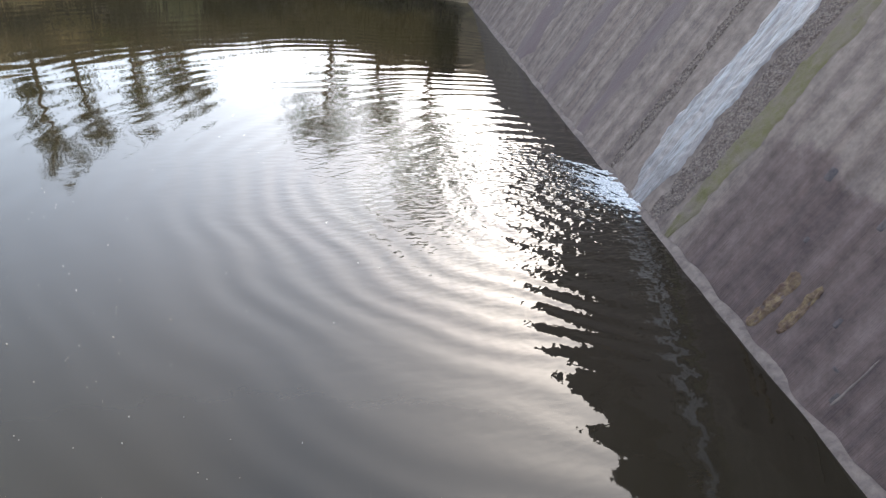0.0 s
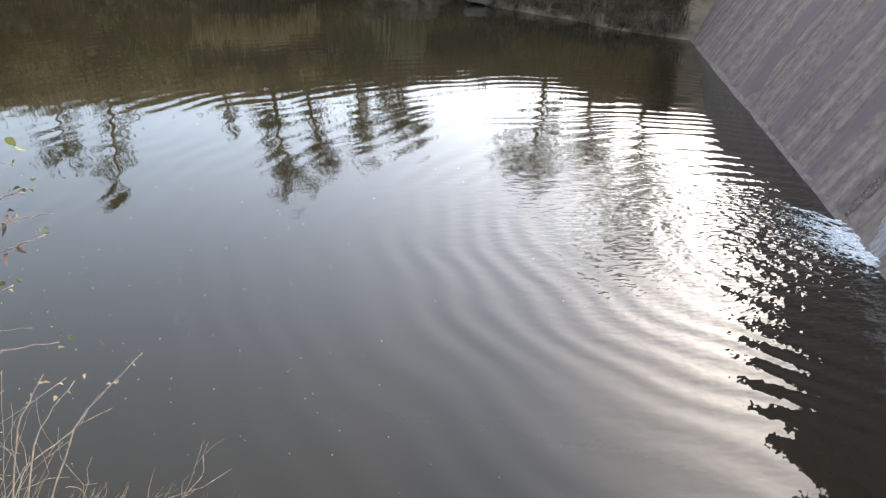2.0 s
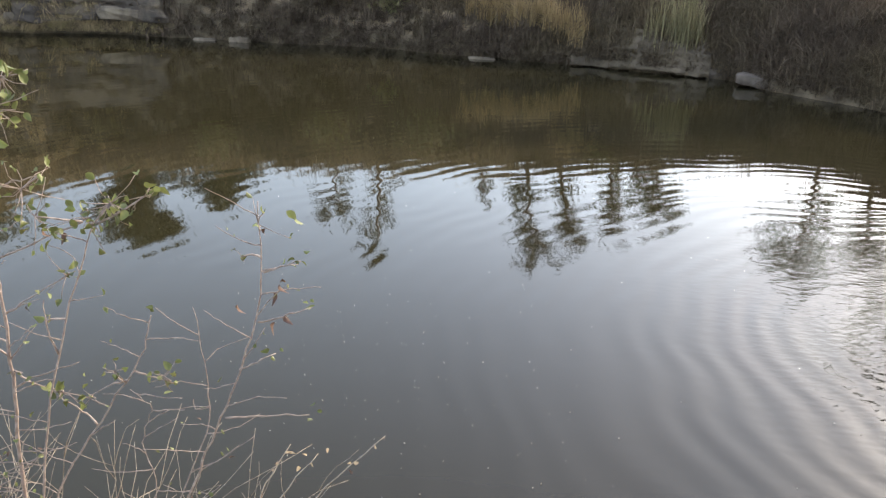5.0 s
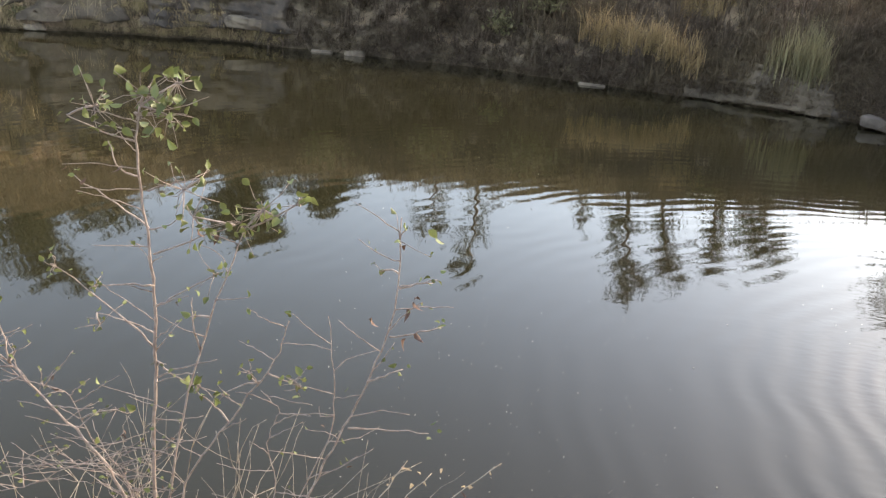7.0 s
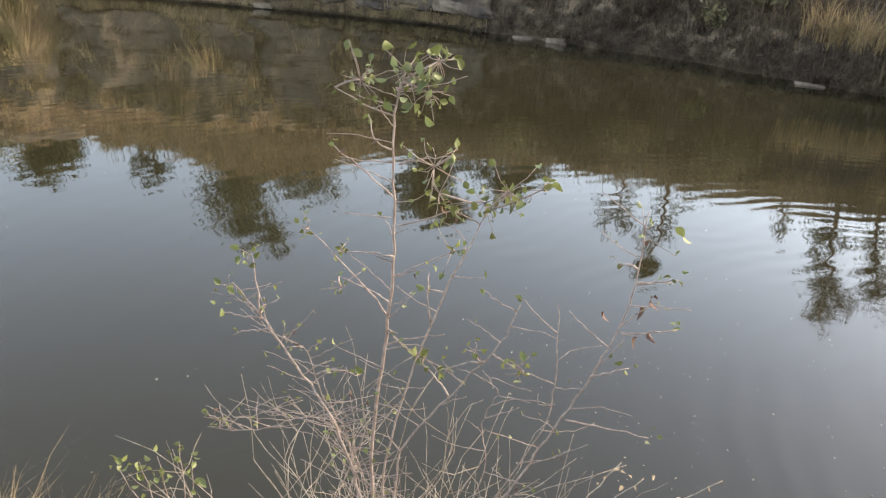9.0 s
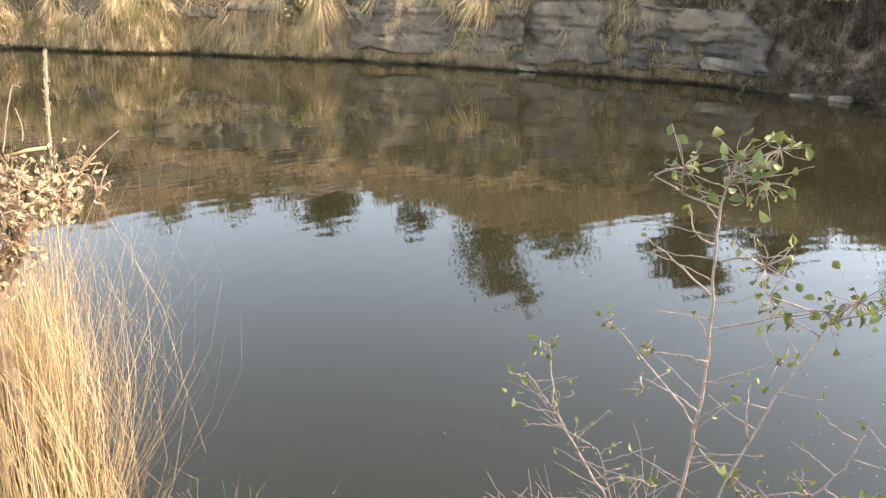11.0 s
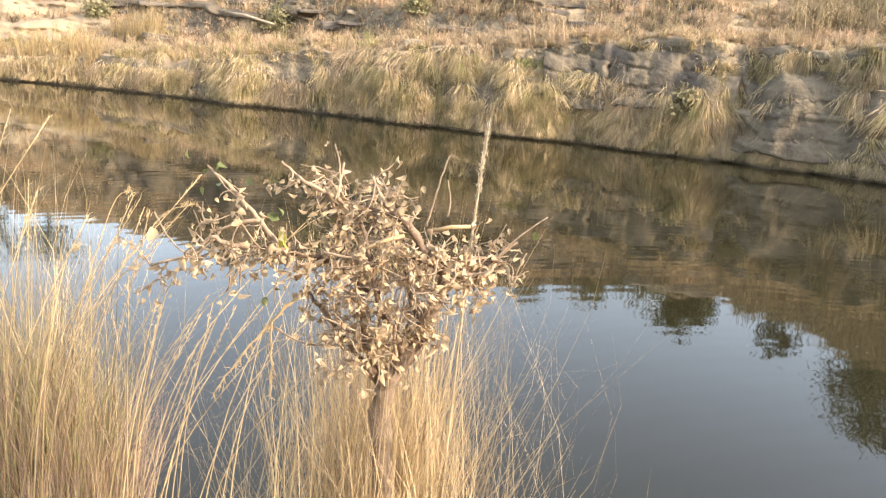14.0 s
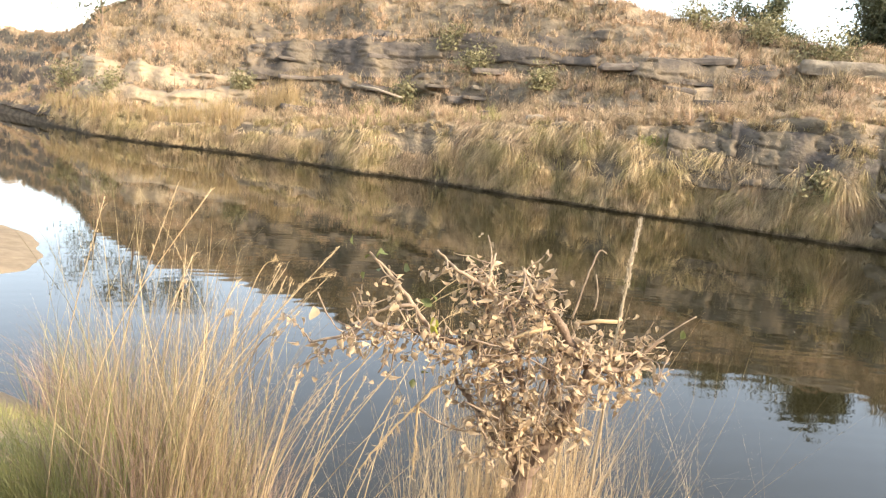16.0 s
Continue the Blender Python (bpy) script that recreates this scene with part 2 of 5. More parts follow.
_ramp.color_ramp.elements[1].position, _ramp.color_ramp.elements[1].color = 0.70, (0.245, 0.195, 0.135, 1)
_mid = _ramp.color_ramp.elements.new(0.48)
_mid.color = (0.16, 0.128, 0.09, 1)
_sep, _steep, _mix = _n.new("ShaderNodeSeparateXYZ"), _n.new("ShaderNodeMapRange"), _n.new("ShaderNodeMix")
_k.new(_geo.outputs["Normal"], _sep.inputs[0])
_k.new(_sep.outputs[2], _steep.inputs[0])
_steep.inputs[1].default_value, _steep.inputs[2].default_value = 0.55, 0.8
_mix.data_type = "RGBA"
_p = _n["Principled BSDF"]
_k.new(_steep.outputs[0], _mix.inputs[0])
_cells, _crack, _stone = _n.new("ShaderNodeTexVoronoi"), _n.new("ShaderNodeMapRange"), _n.new("ShaderNodeMix")
_cells.feature = "DISTANCE_TO_EDGE"
_cells.inputs["Scale"].default_value = 0.8
_warp, _bent = _n.new("ShaderNodeTexNoise"), _n.new("ShaderNodeVectorMath")
_warp.inputs["Scale"].default_value, _warp.inputs["Detail"].default_value = 2.5, 4.0
_bent.operation = "ADD"
_k.new(_map.outputs[0], _warp.inputs["Vector"])
_k.new(_map.outputs[0], _bent.inputs[0])
_k.new(_warp.outputs["Color"], _bent.inputs[1])
_k.new(_bent.outputs[0], _cells.inputs["Vector"])
_k.new(_cells.outputs["Distance"], _crack.inputs[0])
_crack.inputs[1].default_value, _crack.inputs[2].default_value, _crack.inputs[3].default_value = 0.0, 0.05, 0.86
_stone.data_type, _stone.blend_type = "RGBA", "MULTIPLY"
_stone.inputs[0].default_value = 1.0
_k.new(_ramp.outputs[0], _stone.inputs[6])
_k.new(_crack.outputs[0], _stone.inputs[7])
_k.new(_stone.outputs[2], _mix.inputs[6])
_k.new(_p.inputs["Base Color"].links[0].from_socket, _mix.inputs[7])
_k.new(_mix.outputs[2], _p.inputs["Base Color"])

# ---- ground: one sheet, from the near bank under the water to the far hill and the horizon ----
WATER_SIDE = np.concatenate([np.arange(-128, -45, 0.75), np.arange(-45, 102, 0.24)])
DRY_SIDE = np.arange(106, 230, 4.0)
FAR_ROWS = np.concatenate([np.arange(0, 2.2, 0.1), np.arange(2.3, 7, 0.26), np.arange(7.2, 26, 0.55), [28, 32, 40, 60, 110, 240, 600, 1500, 3500]])
az = np.concatenate([WATER_SIDE, DRY_SIDE])
cols = []
for a in az:
    wet_side = a <= 102
    rn, rf = (float(near_shore(np.array(a))), float(far_shore(np.array(a)))) if wet_side else (11.0, 14.0)
    r = np.concatenate([np.linspace(0.2, rn, 14), rn + (rf - rn) * np.linspace(0.02, 0.99, 14), rf + 0.01 + FAR_ROWS])
    aa = np.full_like(r, a)
    if wet_side:
        z = land(aa, r)
        r = weathered(aa, r, z)
        z[28] = -0.3
    else:
        u = np.clip((r - 4) / 14, 0, 1)
        z = 1.5 + 0.1 * fbm(np.sin(np.radians(aa)) * r, np.cos(np.radians(aa)) * r, 3, 3) + u * 0.8
    cols.append(np.c_[CX - np.sin(np.radians(aa)) * r, CY + np.cos(np.radians(aa)) * r, z])
rows_n, g = len(cols[0]), Shape()
faces = []
for c in range(len(cols)):
    d = (c + 1) % len(cols)
    for i in range(rows_n - 1):
        faces.append((c * rows_n + i, c * rows_n + i + 1, d * rows_n + i + 1, d * rows_n + i))
hub = len(cols) * rows_n
faces += [(c * rows_n, ((c + 1) % len(cols)) * rows_n, hub) for c in range(len(cols))]
g.add(np.concatenate(cols + [np.array([(CX, CY, np.mean([c[0, 2] for c in cols]))])]), [f[::-1] for f in faces])
ground = tagged(part("ground", g, GROUND), "dry tan earth banks and hillside round the pond", "ground", kind="structure")

# ---- water ----
WATER = bpy.data.materials.new("pond_water")
WATER.use_nodes = True
_n, _k = WATER.node_tree.nodes, WATER.node_tree.links
_p = _n["Principled BSDF"]
_p.inputs["Roughness"].default_value = 0.026
_p.inputs["IOR"].default_value = 1.333


def calc(op, a, b=None, c=None):
    m = _n.new("ShaderNodeMath")
    m.operation = op
    for i, v in enumerate((a, b, c)):
        if v is None:
            continue
        if isinstance(v, (int, float)):
            m.inputs[i].default_value = v
        else:
            _k.new(v, m.inputs[i])
    return m.outputs[0]


def ripple_noise(scale, detail=2.0, stretch=(1, 1, 1), turn=0.0):
    mp, t = _n.new("ShaderNodeMapping"), _n.new("ShaderNodeTexNoise")
    mp.inputs["Scale"].default_value, mp.inputs["Rotation"].default_value = stretch, (0, 0, radians(turn))
    _k.new(_tc.outputs["Object"], mp.inputs[0])
    _k.new(mp.outputs[0], t.inputs["Vector"])
    t.inputs["Scale"].default_value, t.inputs["Detail"].default_value = scale, detail
    return calc("SUBTRACT", t.outputs[0], 0.5)


# rings spread from where the spillway's stream falls in; chop near it, faint wind ripple elsewhere
SPLASH = (6.9, 4.75, 0.0)
_tc, _away, _len = _n.new("ShaderNodeTexCoord"), _n.new("ShaderNodeVectorMath"), _n.new("ShaderNodeVectorMath")
_away.operation, _len.operation = "SUBTRACT", "LENGTH"
_away.inputs[1].default_value = SPLASH
_k.new(_tc.outputs["Object"], _away.inputs[0])
_k.new(_away.outputs[0], _len.inputs[0])
dist = _len.outputs["Value"]
# redder brown water within a few metres of the splash, olive beyond it
_tinted, _range = _n.new("ShaderNodeMix"), _n.new("ShaderNodeMapRange")
_tinted.data_type = "RGBA"
_tinted.inputs[6].default_value, _tinted.inputs[7].default_value = (0.0180, 0.0138, 0.0085, 1), (0.0182, 0.0159, 0.0074, 1)
_range.inputs[1].default_value, _range.inputs[2].default_value = 3.5, 8.0
_k.new(dist, _range.inputs[0])
_k.new(_range.outputs[0], _tinted.inputs[0])
_k.new(_tinted.outputs[2], _p.inputs["Base Color"])
bent = calc("ADD", dist, calc("MULTIPLY", ripple_noise(0.55, 1.0), 0.9))
rings = calc("SINE", calc("MULTIPLY", bent, 2 * math.pi / 0.36))
swell = calc("SINE", calc("MULTIPLY", calc("ADD", dist, calc("MULTIPLY", ripple_noise(0.3, 1.0), 1.6)), 2 * math.pi / 0.95))
patchy = calc("ADD", calc("MULTIPLY", ripple_noise(0.45, 1.0), 1.6), 0.6)
near_amp = calc("MULTIPLY", calc("EXPONENT", calc("MULTIPLY", dist, -0.36)), 0.0056)
far_amp = calc("MULTIPLY", calc("EXPONENT", calc("MULTIPLY", dist, -0.06)), 0.0008)
h = calc("MULTIPLY", rings, calc("MULTIPLY", calc("ADD", near_amp, far_amp), patchy))
h = calc("ADD", h, calc("MULTIPLY", swell, calc("MULTIPLY", calc("EXPONENT", calc("MULTIPLY", dist, -0.10)), 0.0007)))
chop = calc("MULTIPLY", ripple_noise(7.0, 1.6, (1, 1.8, 1), 35.0), calc("MULTIPLY", calc("EXPONENT", calc("MULTIPLY", dist, -0.85)), 0.05))
h = calc("ADD", h, chop)
h = calc("ADD", h, calc("MULTIPLY", ripple_noise(1.5, 1.0, (0.5, 1.8, 1)), 0.0011))
h = calc("ADD", h, calc("MULTIPLY", ripple_noise(4.5, 1.0, (0.6, 1.6, 1)), 0.00018))
_b = _n.new("ShaderNodeBump")
_b.inputs["Strength"].default_value, _b.inputs["Distance"].default_value = 1.0, 1.0
_k.new(h, _b.inputs["Height"])
_k.new(_b.outputs[0], _p.inputs["Normal"])
w = Shape()
w.add([(-260, -90, 0), (60, -90, 0), (60, 60, 0), (-260, 60, 0)], [(0, 1, 2, 3)])
water = tagged(part("water", w, WATER), "olive-brown pond water rippling out from the spillway", "water", kind="structure")

# ---- dam: a sloping concrete face along the pond's end ----
DAM_FOOT = Vector((4.45, 0.85, 0.0))
WAY = Vector((0.607, 0.795, 0)).normalized()
SLOPE = radians(62.0)
UP = Vector((WAY.y * math.cos(SLOPE), -WAY.x * math.cos(SLOPE), math.sin(SLOPE)))
OUT = (-WAY).cross(UP)
DAM_M = Matrix.Translation(DAM_FOOT) @ Matrix((-WAY, UP, OUT)).transposed().to_4x4()
CONCRETE = mat("dam_concrete", (0.185, 0.138, 0.112), 0.9, 0.2, (0.128, 0.101, 0.09), 2.6, stretch=(3.0, 0.16, 1), third=(0.225, 0.178, 0.148), third_scale=0.9, bump=0.012, bump_scale=26.0, edge=(0.3, 0.72))

# the lowest part is stained dark by damp, up to a wavering tide line
_n, _k = CONCRETE.node_tree.nodes, CONCRETE.node_tree.links
_tc, _xyz, _wave, _damp = _n.new("ShaderNodeTexCoord"), _n.new("ShaderNodeSeparateXYZ"), _n.new("ShaderNodeTexNoise"), _n.new("ShaderNodeMix")
_wave.inputs["Scale"].default_value, _wave.inputs["Detail"].default_value = 2.2, 7.0
_k.new(_tc.outputs["Object"], _xyz.inputs[0])
_k.new(_tc.outputs["Object"], _wave.inputs["Vector"])
_line, _side, _both = _n.new("ShaderNodeMapRange"), _n.new("ShaderNodeMapRange"), _n.new("ShaderNodeMath")
_shift = _n.new("ShaderNodeMath")
_shift.operation = "MULTIPLY_ADD"
_k.new(_wave.outputs[0], _shift.inputs[0])
_shift.inputs[1].default_value = 0.9
_k.new(_xyz.outputs[1], _shift.inputs[2])
_k.new(_shift.outputs[0], _line.inputs[0])
_line.inputs[1].default_value, _line.inputs[2].default_value, _line.inputs[3].default_value, _line.inputs[4].default_value = 1.85, 2.0, 1.0, 0.0
_k.new(_xyz.outputs[0], _side.inputs[0])
_side.inputs[1].default_value, _side.inputs[2].default_value = -3.5, -3.0
_both.operation = "MULTIPLY"
_k.new(_line.outputs[0], _both.inputs[0])
_k.new(_side.outputs[0], _both.inputs[1])
_damp.data_type, _damp.blend_type = "RGBA", "MULTIPLY"
_damp.inputs[7].default_value = (0.60, 0.555, 0.585, 1)
_k.new(_both.outputs[0], _damp.inputs[0])
_p = _n["Principled BSDF"]
_k.new(_p.inputs["Base Color"].links[0].from_socket, _damp.inputs[6])
_spot, _tone, _mott = _n.new("ShaderNodeTexNoise"), _n.new("ShaderNodeMapRange"), _n.new("ShaderNodeMix")
_spot.inputs["Scale"].default_value, _spot.inputs["Detail"].default_value, _spot.inputs["Roughness"].default_value = 5.0, 10.0, 0.72
_k.new(_tc.outputs["Object"], _spot.inputs["Vector"])
_k.new(_spot.outputs[0], _tone.inputs[0])
_tone.inputs[1].default_value, _tone.inputs[2].default_value, _tone.inputs[3].default_value, _tone.inputs[4].default_value = 0.33, 0.65, 0.62, 1.2
_mott.data_type, _mott.blend_type = "RGBA", "MULTIPLY"
_mott.inputs[0].default_value = 1.0
_k.new(_damp.outputs[2], _mott.inputs[6])
_k.new(_tone.outputs[0], _mott.inputs[7])
_k.new(_mott.outputs[2], _p.inputs["Base Color"])


def dam_face(x, y):
    """How far the concrete stands out from the plane of the dam's face."""
    return 0.02 * fbm(x * 0.9, y * 0.5, 4, 71) + 0.012 * fbm(x * 5, y * 1.2, 3, 72)


gx, gy = np.arange(-27, 6.01, 0.12), np.concatenate([np.arange(-1.6, 4, 0.1), np.linspace(4, 7.2, 12)])
X, Y = np.meshgrid(gx, gy, indexing="ij")
# the crest steps up where the spillway's side wall stands on it
crest_y = np.interp(gx, [-27, -22, -19.0, -18.9, -15.2, -15.1, 6], [2.4, 6.2, 6.5, 7.0, 7.0, 7.0, 7.0]) / math.sin(SLOPE)
Y = np.where(Y > 4, 4 + (Y - 4) / 3.2 * (crest_y[:, None] - 4), Y)
d = Shape()
nx, ny = X.shape
d.add(np.stack([X, Y, dam_face(X, Y)], -1), [(i * ny + j, (i + 1) * ny + j, (i + 1) * ny + j + 1, i * ny + j + 1) for i in range(nx - 1) for j in range(ny - 1)])
c, s = math.cos(SLOPE), math.sin(SLOPE)
back = [(x, yt + 1.2 * c * k, -1.2 * s * k) for x, yt in zip(gx, crest_y) for k in (0, 1)]
back += [(x, -1.6 + 4.2 * c, -4.2 * s) for x in gx]
d.add(back, [(2 * i, 2 * i + 2, 2 * i + 3, 2 * i + 1) for i in range(nx - 1)] + [(2 * i + 1, 2 * i + 3, 2 * nx + i + 1, 2 * nx + i) for i in range(nx - 1)])
dam = tagged(part("dam_wall", d, CONCRETE), "stained sloping concrete dam face at the pond's end", "dam", kind="structure")
dam.matrix_world = DAM_M


def ragged(name, x0, x1, y0, y1, material, lift=0.008, wander=0.06, rough=0.004, nx=10, ny=60, seed=1, label=""):
    """A patch or strip lying on the dam's face, with torn long edges; x runs along the dam, y up its slope."""
    v = np.linspace(0, 1, ny)
    y = y0 + (y1 - y0) * v
    left = x0 + wander * fbm(y * 2.3, y * 0 + seed, 4, 80 + seed)
    right = x1 + wander * fbm(y * 2.3, y * 0 + seed + 9, 4, 90 + seed)
    ends = np.minimum(np.minimum(v, 1 - v) * 9, 1) ** 0.5
    u = np.linspace(0, 1, nx)
    mid = ((left + right) / 2)[:, None]
    x = mid + (left[:, None] + (right - left)[:, None] * u - mid) * ends[:, None]
    yy = y[:, None] + wander * 1.2 * v[:, None] * fbm(x * 1.3, x * 0 + seed, 4, 70 + seed)
    z = dam_face(x, yy) + lift + rough * fbm(x * 30, yy * 18, 3, 99 + seed)
    z[:, 0] -= lift + 0.01
    z[:, -1] -= lift + 0.01
    z[0] -= lift + 0.01
    z[-1] -= lift + 0.01
    sh = Shape()
    sh.add(np.stack([x, yy, z], -1), [(i * nx + j, i * nx + j + 1, (i + 1) * nx + j + 1, (i + 1) * nx + j) for i in range(ny - 1) for j in range(nx - 1)])
    return part(name, sh, material, dam, label)


AGGREGATE = mat("worn_aggregate", (0.155, 0.115, 0.095), 0.95, 0.2, (0.075, 0.057, 0.05), 30.0, bump=0.03, bump_scale=40.0, third=(0.21, 0.17, 0.14), third_scale=38.0)
MOSS = mat("damp_moss", (0.125, 0.112, 0.05), 0.9, 0.2, (0.155, 0.125, 0.085), 9.0, bump=0.012, bump_scale=60.0, third=(0.17, 0.135, 0.108), third_scale=1.6)
RUST = mat("ochre_spall", (0.19, 0.135, 0.075), 0.9, 0.2, (0.085, 0.05, 0.04), 14.0, bump=0.02, bump_scale=30.0)
PIT_SHADE = mat("pit_shade", (0.06, 0.05, 0.05), 0.9, 0.2, (0.11, 0.09, 0.085), 20.0)
LIME = mat("lime_crust", (0.20, 0.16, 0.135), 0.9, 0.2, (0.115, 0.09, 0.078), 9.0, bump=0.01, bump_scale=30.0)
DAMP = mat("damp_concrete", (0.115, 0.086, 0.08), 0.8, 0.3, (0.15, 0.115, 0.102), 2.0, stretch=(2.2, 0.5, 1), bump=0.010, bump_scale=25.0, third=(0.125, 0.088, 0.082), third_scale=1.3)
FLOW = mat("running_water", (0.14, 0.112, 0.10), 0.35, 0.4, (0.33, 0.325, 0.325), 5.0, stretch=(5, 0.55, 1), bump=0.012, bump_scale=14.0, third=(0.22, 0.185, 0.17), third_scale=1.3, edge=(0.36, 0.66))
ragged("damp_streak", -9.6, -9.0, -0.2, 5.0, DAMP, 0.004, 0.10, 0.003, 8, 60, 11, "dark damp streak")
ragged("damp_streak", -12.4, -11.2, -0.2, 5.0, DAMP, 0.004, 0.16, 0.003, 8, 60, 12, "dark damp streak")
ragged("damp_streak", -7.4, -6.9, -0.2, 4.0, DAMP, 0.004, 0.10, 0.003, 8, 60, 13, "dark damp streak")
ragged("lime_streak", -10.4, -10.2, 0.2, 4.6, LIME, 0.005, 0.08, 0.003, 6, 60, 14, "pale lime streak")
ragged("lime_streak", -8.2, -8.1, 0.1, 2.6, LIME, 0.005, 0.06, 0.003, 6, 60, 15, "pale lime streak")
ragged("worn_strip", -5.72, -5.46, -0.1, 6.6, AGGREGATE, 0.012, 0.05, 0.02, 14, 240, 1, "worn strip of bare aggregate")
ragged("worn_strip", -4.22, -3.78, -0.1, 6.6, AGGREGATE, 0.012, 0.08, 0.02, 16, 240, 2, "worn strip of bare aggregate")
ragged("moss_strip", -3.80, -3.46, 0.0, 6.4, MOSS, 0.010, 0.07, 0.012, 12, 200, 3, "olive moss strip")
ragged("spall", -1.86, -1.70, 0.08, 0.66, RUST, 0.012, 0.04, 0.018, 12, 40, 4, "ochre spalled patch")
ragged("spall", -1.54, -1.42, 0.22, 0.70, RUST, 0.012, 0.04, 0.018, 12, 40, 5, "rusty spalled patch")
# pits are flat patches; the shade inside a hole is painted as dark colour
for i, (x, y, wd, hg) in enumerate(((-0.82, 0.37, 0.05, 0.05), (-0.66, 0.22, 0.07, 0.10), (-1.12, 0.60, 0.07, 0.10), (-2.3, 1.42, 0.10, 0.12), (-1.5, 1.35, 0.12, 0.16), (-2.0, 0.9, 0.04, 0.05))):
    ragged("pit", x - wd / 2, x + wd / 2, y - hg / 2, y + hg / 2, PIT_SHADE, 0.007, 0.03, 0.004, 7, 14, 20 + i, "flat patch painted dark like a pit's shade")
ragged("lime_streak", -0.66, -0.63, 0.15, 0.60, LIME, 0.006, 0.03, 0.003, 6, 30, 31, "pale lime streak")
kx = np.arange(-20, 1.2, 0.09)
k = Shape()
prof = [(0.045, 0.0), (0.04, 0.02), (0.01, 0.045), (-0.12, 0.05), (-0.25, 0.0)]
wav = 0.03 * fbm(kx * 1.4, kx * 0, 4, 55)
k.add([(x, y + wv + 0.02 * math.sin(x * 9 + j), z + wv * 0.4) for x, wv in zip(kx, wav) for j, (y, z) in enumerate(prof)],
      [(i * 5 + j, (i + 1) * 5 + j, (i + 1) * 5 + j + 1, i * 5 + j + 1) for i in range(len(kx) - 1) for j in range(4)])
part("footing", k, LIME, dam, "pale crusted footing at the waterline")
stream = ragged("water_stream", -5.0, -4.30, -0.15, 6.9, FLOW, 0.014, 0.10, 0.010, 26, 220, 6)
stream.parent, stream.matrix_world = None, DAM_M
tagged(stream, "thin white stream running down the dam face", "water stream", kind="stuff")

# the side wall that stands on the crest beside the spillway
NORMAL = Vector((WAY.y, -WAY.x, 0))
for s0, s1, top in ((-4.0, 11.9, 8.9), (11.9, 19.0, 9.3)):
    sh = Shape()
    ss = np.linspace(s0, s1, 40)
    lip = top + 0.12 * fbm(ss * 0.9, ss * 0, 4, 58)
    ring = [[DAM_FOOT + WAY * q + NORMAL * w_ + Vector((0, 0, z_)) for w_, z_ in ((3.6, 6.6), (3.62, t_ - 0.05), (3.7, t_), (4.15, t_), (4.2, 6.4))] for q, t_ in zip(ss, lip)]
    sh.add([p for q in ring for p in q], [(i * 5 + j, i * 5 + j + 1, i * 5 + j + 6, i * 5 + j + 5) for i in range(39) for j in range(4)] + [(0, 1, 2, 3, 4)[::-1], tuple(39 * 5 + j for j in range(5))])
    part("side_wall", sh, CONCRETE, dam, "dark side wall on the crest").matrix_parent_inverse = DAM_M.inverted()

# froth where the stream meets the pond
FOAM = mat("froth", (0.70, 0.69, 0.66), 0.5, 0.4, (0.60, 0.60, 0.60), 18.0, island=0.15)
fo = Shape()
outn = Vector((-WAY.y, WAY.x, 0))
octa = np.array([(1, 0, 0), (0, 1, 0), (-1, 0, 0), (0, -1, 0), (0, 0, 1), (0, 0, -1)], float)
octf = [(0, 1, 4), (1, 2, 4), (2, 3, 4), (3, 0, 4), (1, 0, 5), (2, 1, 5), (3, 2, 5), (0, 3, 5)]
lead = np.array(outn * 0.75 + WAY * 0.65)
lead /= np.linalg.norm(lead)
lanes = [(rng.uniform(4.25, 5.6), rng.uniform(0.12, 0.7), rng.uniform(0, 6.28)) for _ in range(26)]
for i in range(3000):
    s0, reach, phase = lanes[i % 26]
    if i < 450:
        s0, run = rng.uniform(4.25, 5.05), rng.exponential(0.05)
    elif i < 2600:
        s0, run = s0 + rng.normal(0, 0.012), rng.exponential(reach)
    else:
        s0, run = rng.uniform(3.9, 5.3), rng.uniform(0.1, 1.6)
    pos = np.array(DAM_FOOT) + np.array(WAY) * (s0 + 0.05 * math.sin(run * 14 + phase) * min(run * 4, 1)) + lead * run
    size = rng.uniform(0.006, 0.019) * (1.15 - min(run, 0.9))
    long = rng.uniform(1.2, 3.6)
    turn = rng.normal(0, 0.5)
    a = lead * math.cos(turn) + np.array((-lead[1], lead[0], 0)) * math.sin(turn)
    b = np.array((-a[1], a[0], 0))
    vv = octa[:, :1] * a * size * long + octa[:, 1:2] * b * size + octa[:, 2:] * np.array((0, 0, size * 0.7))
    fo.add(vv + pos + np.array((0, 0, 0.004 + 0.04 * math.exp(-run * 8) * rng.random())), octf)
tagged(part("froth", fo, FOAM), "white froth where the stream meets the pond", "froth", kind="stuff")


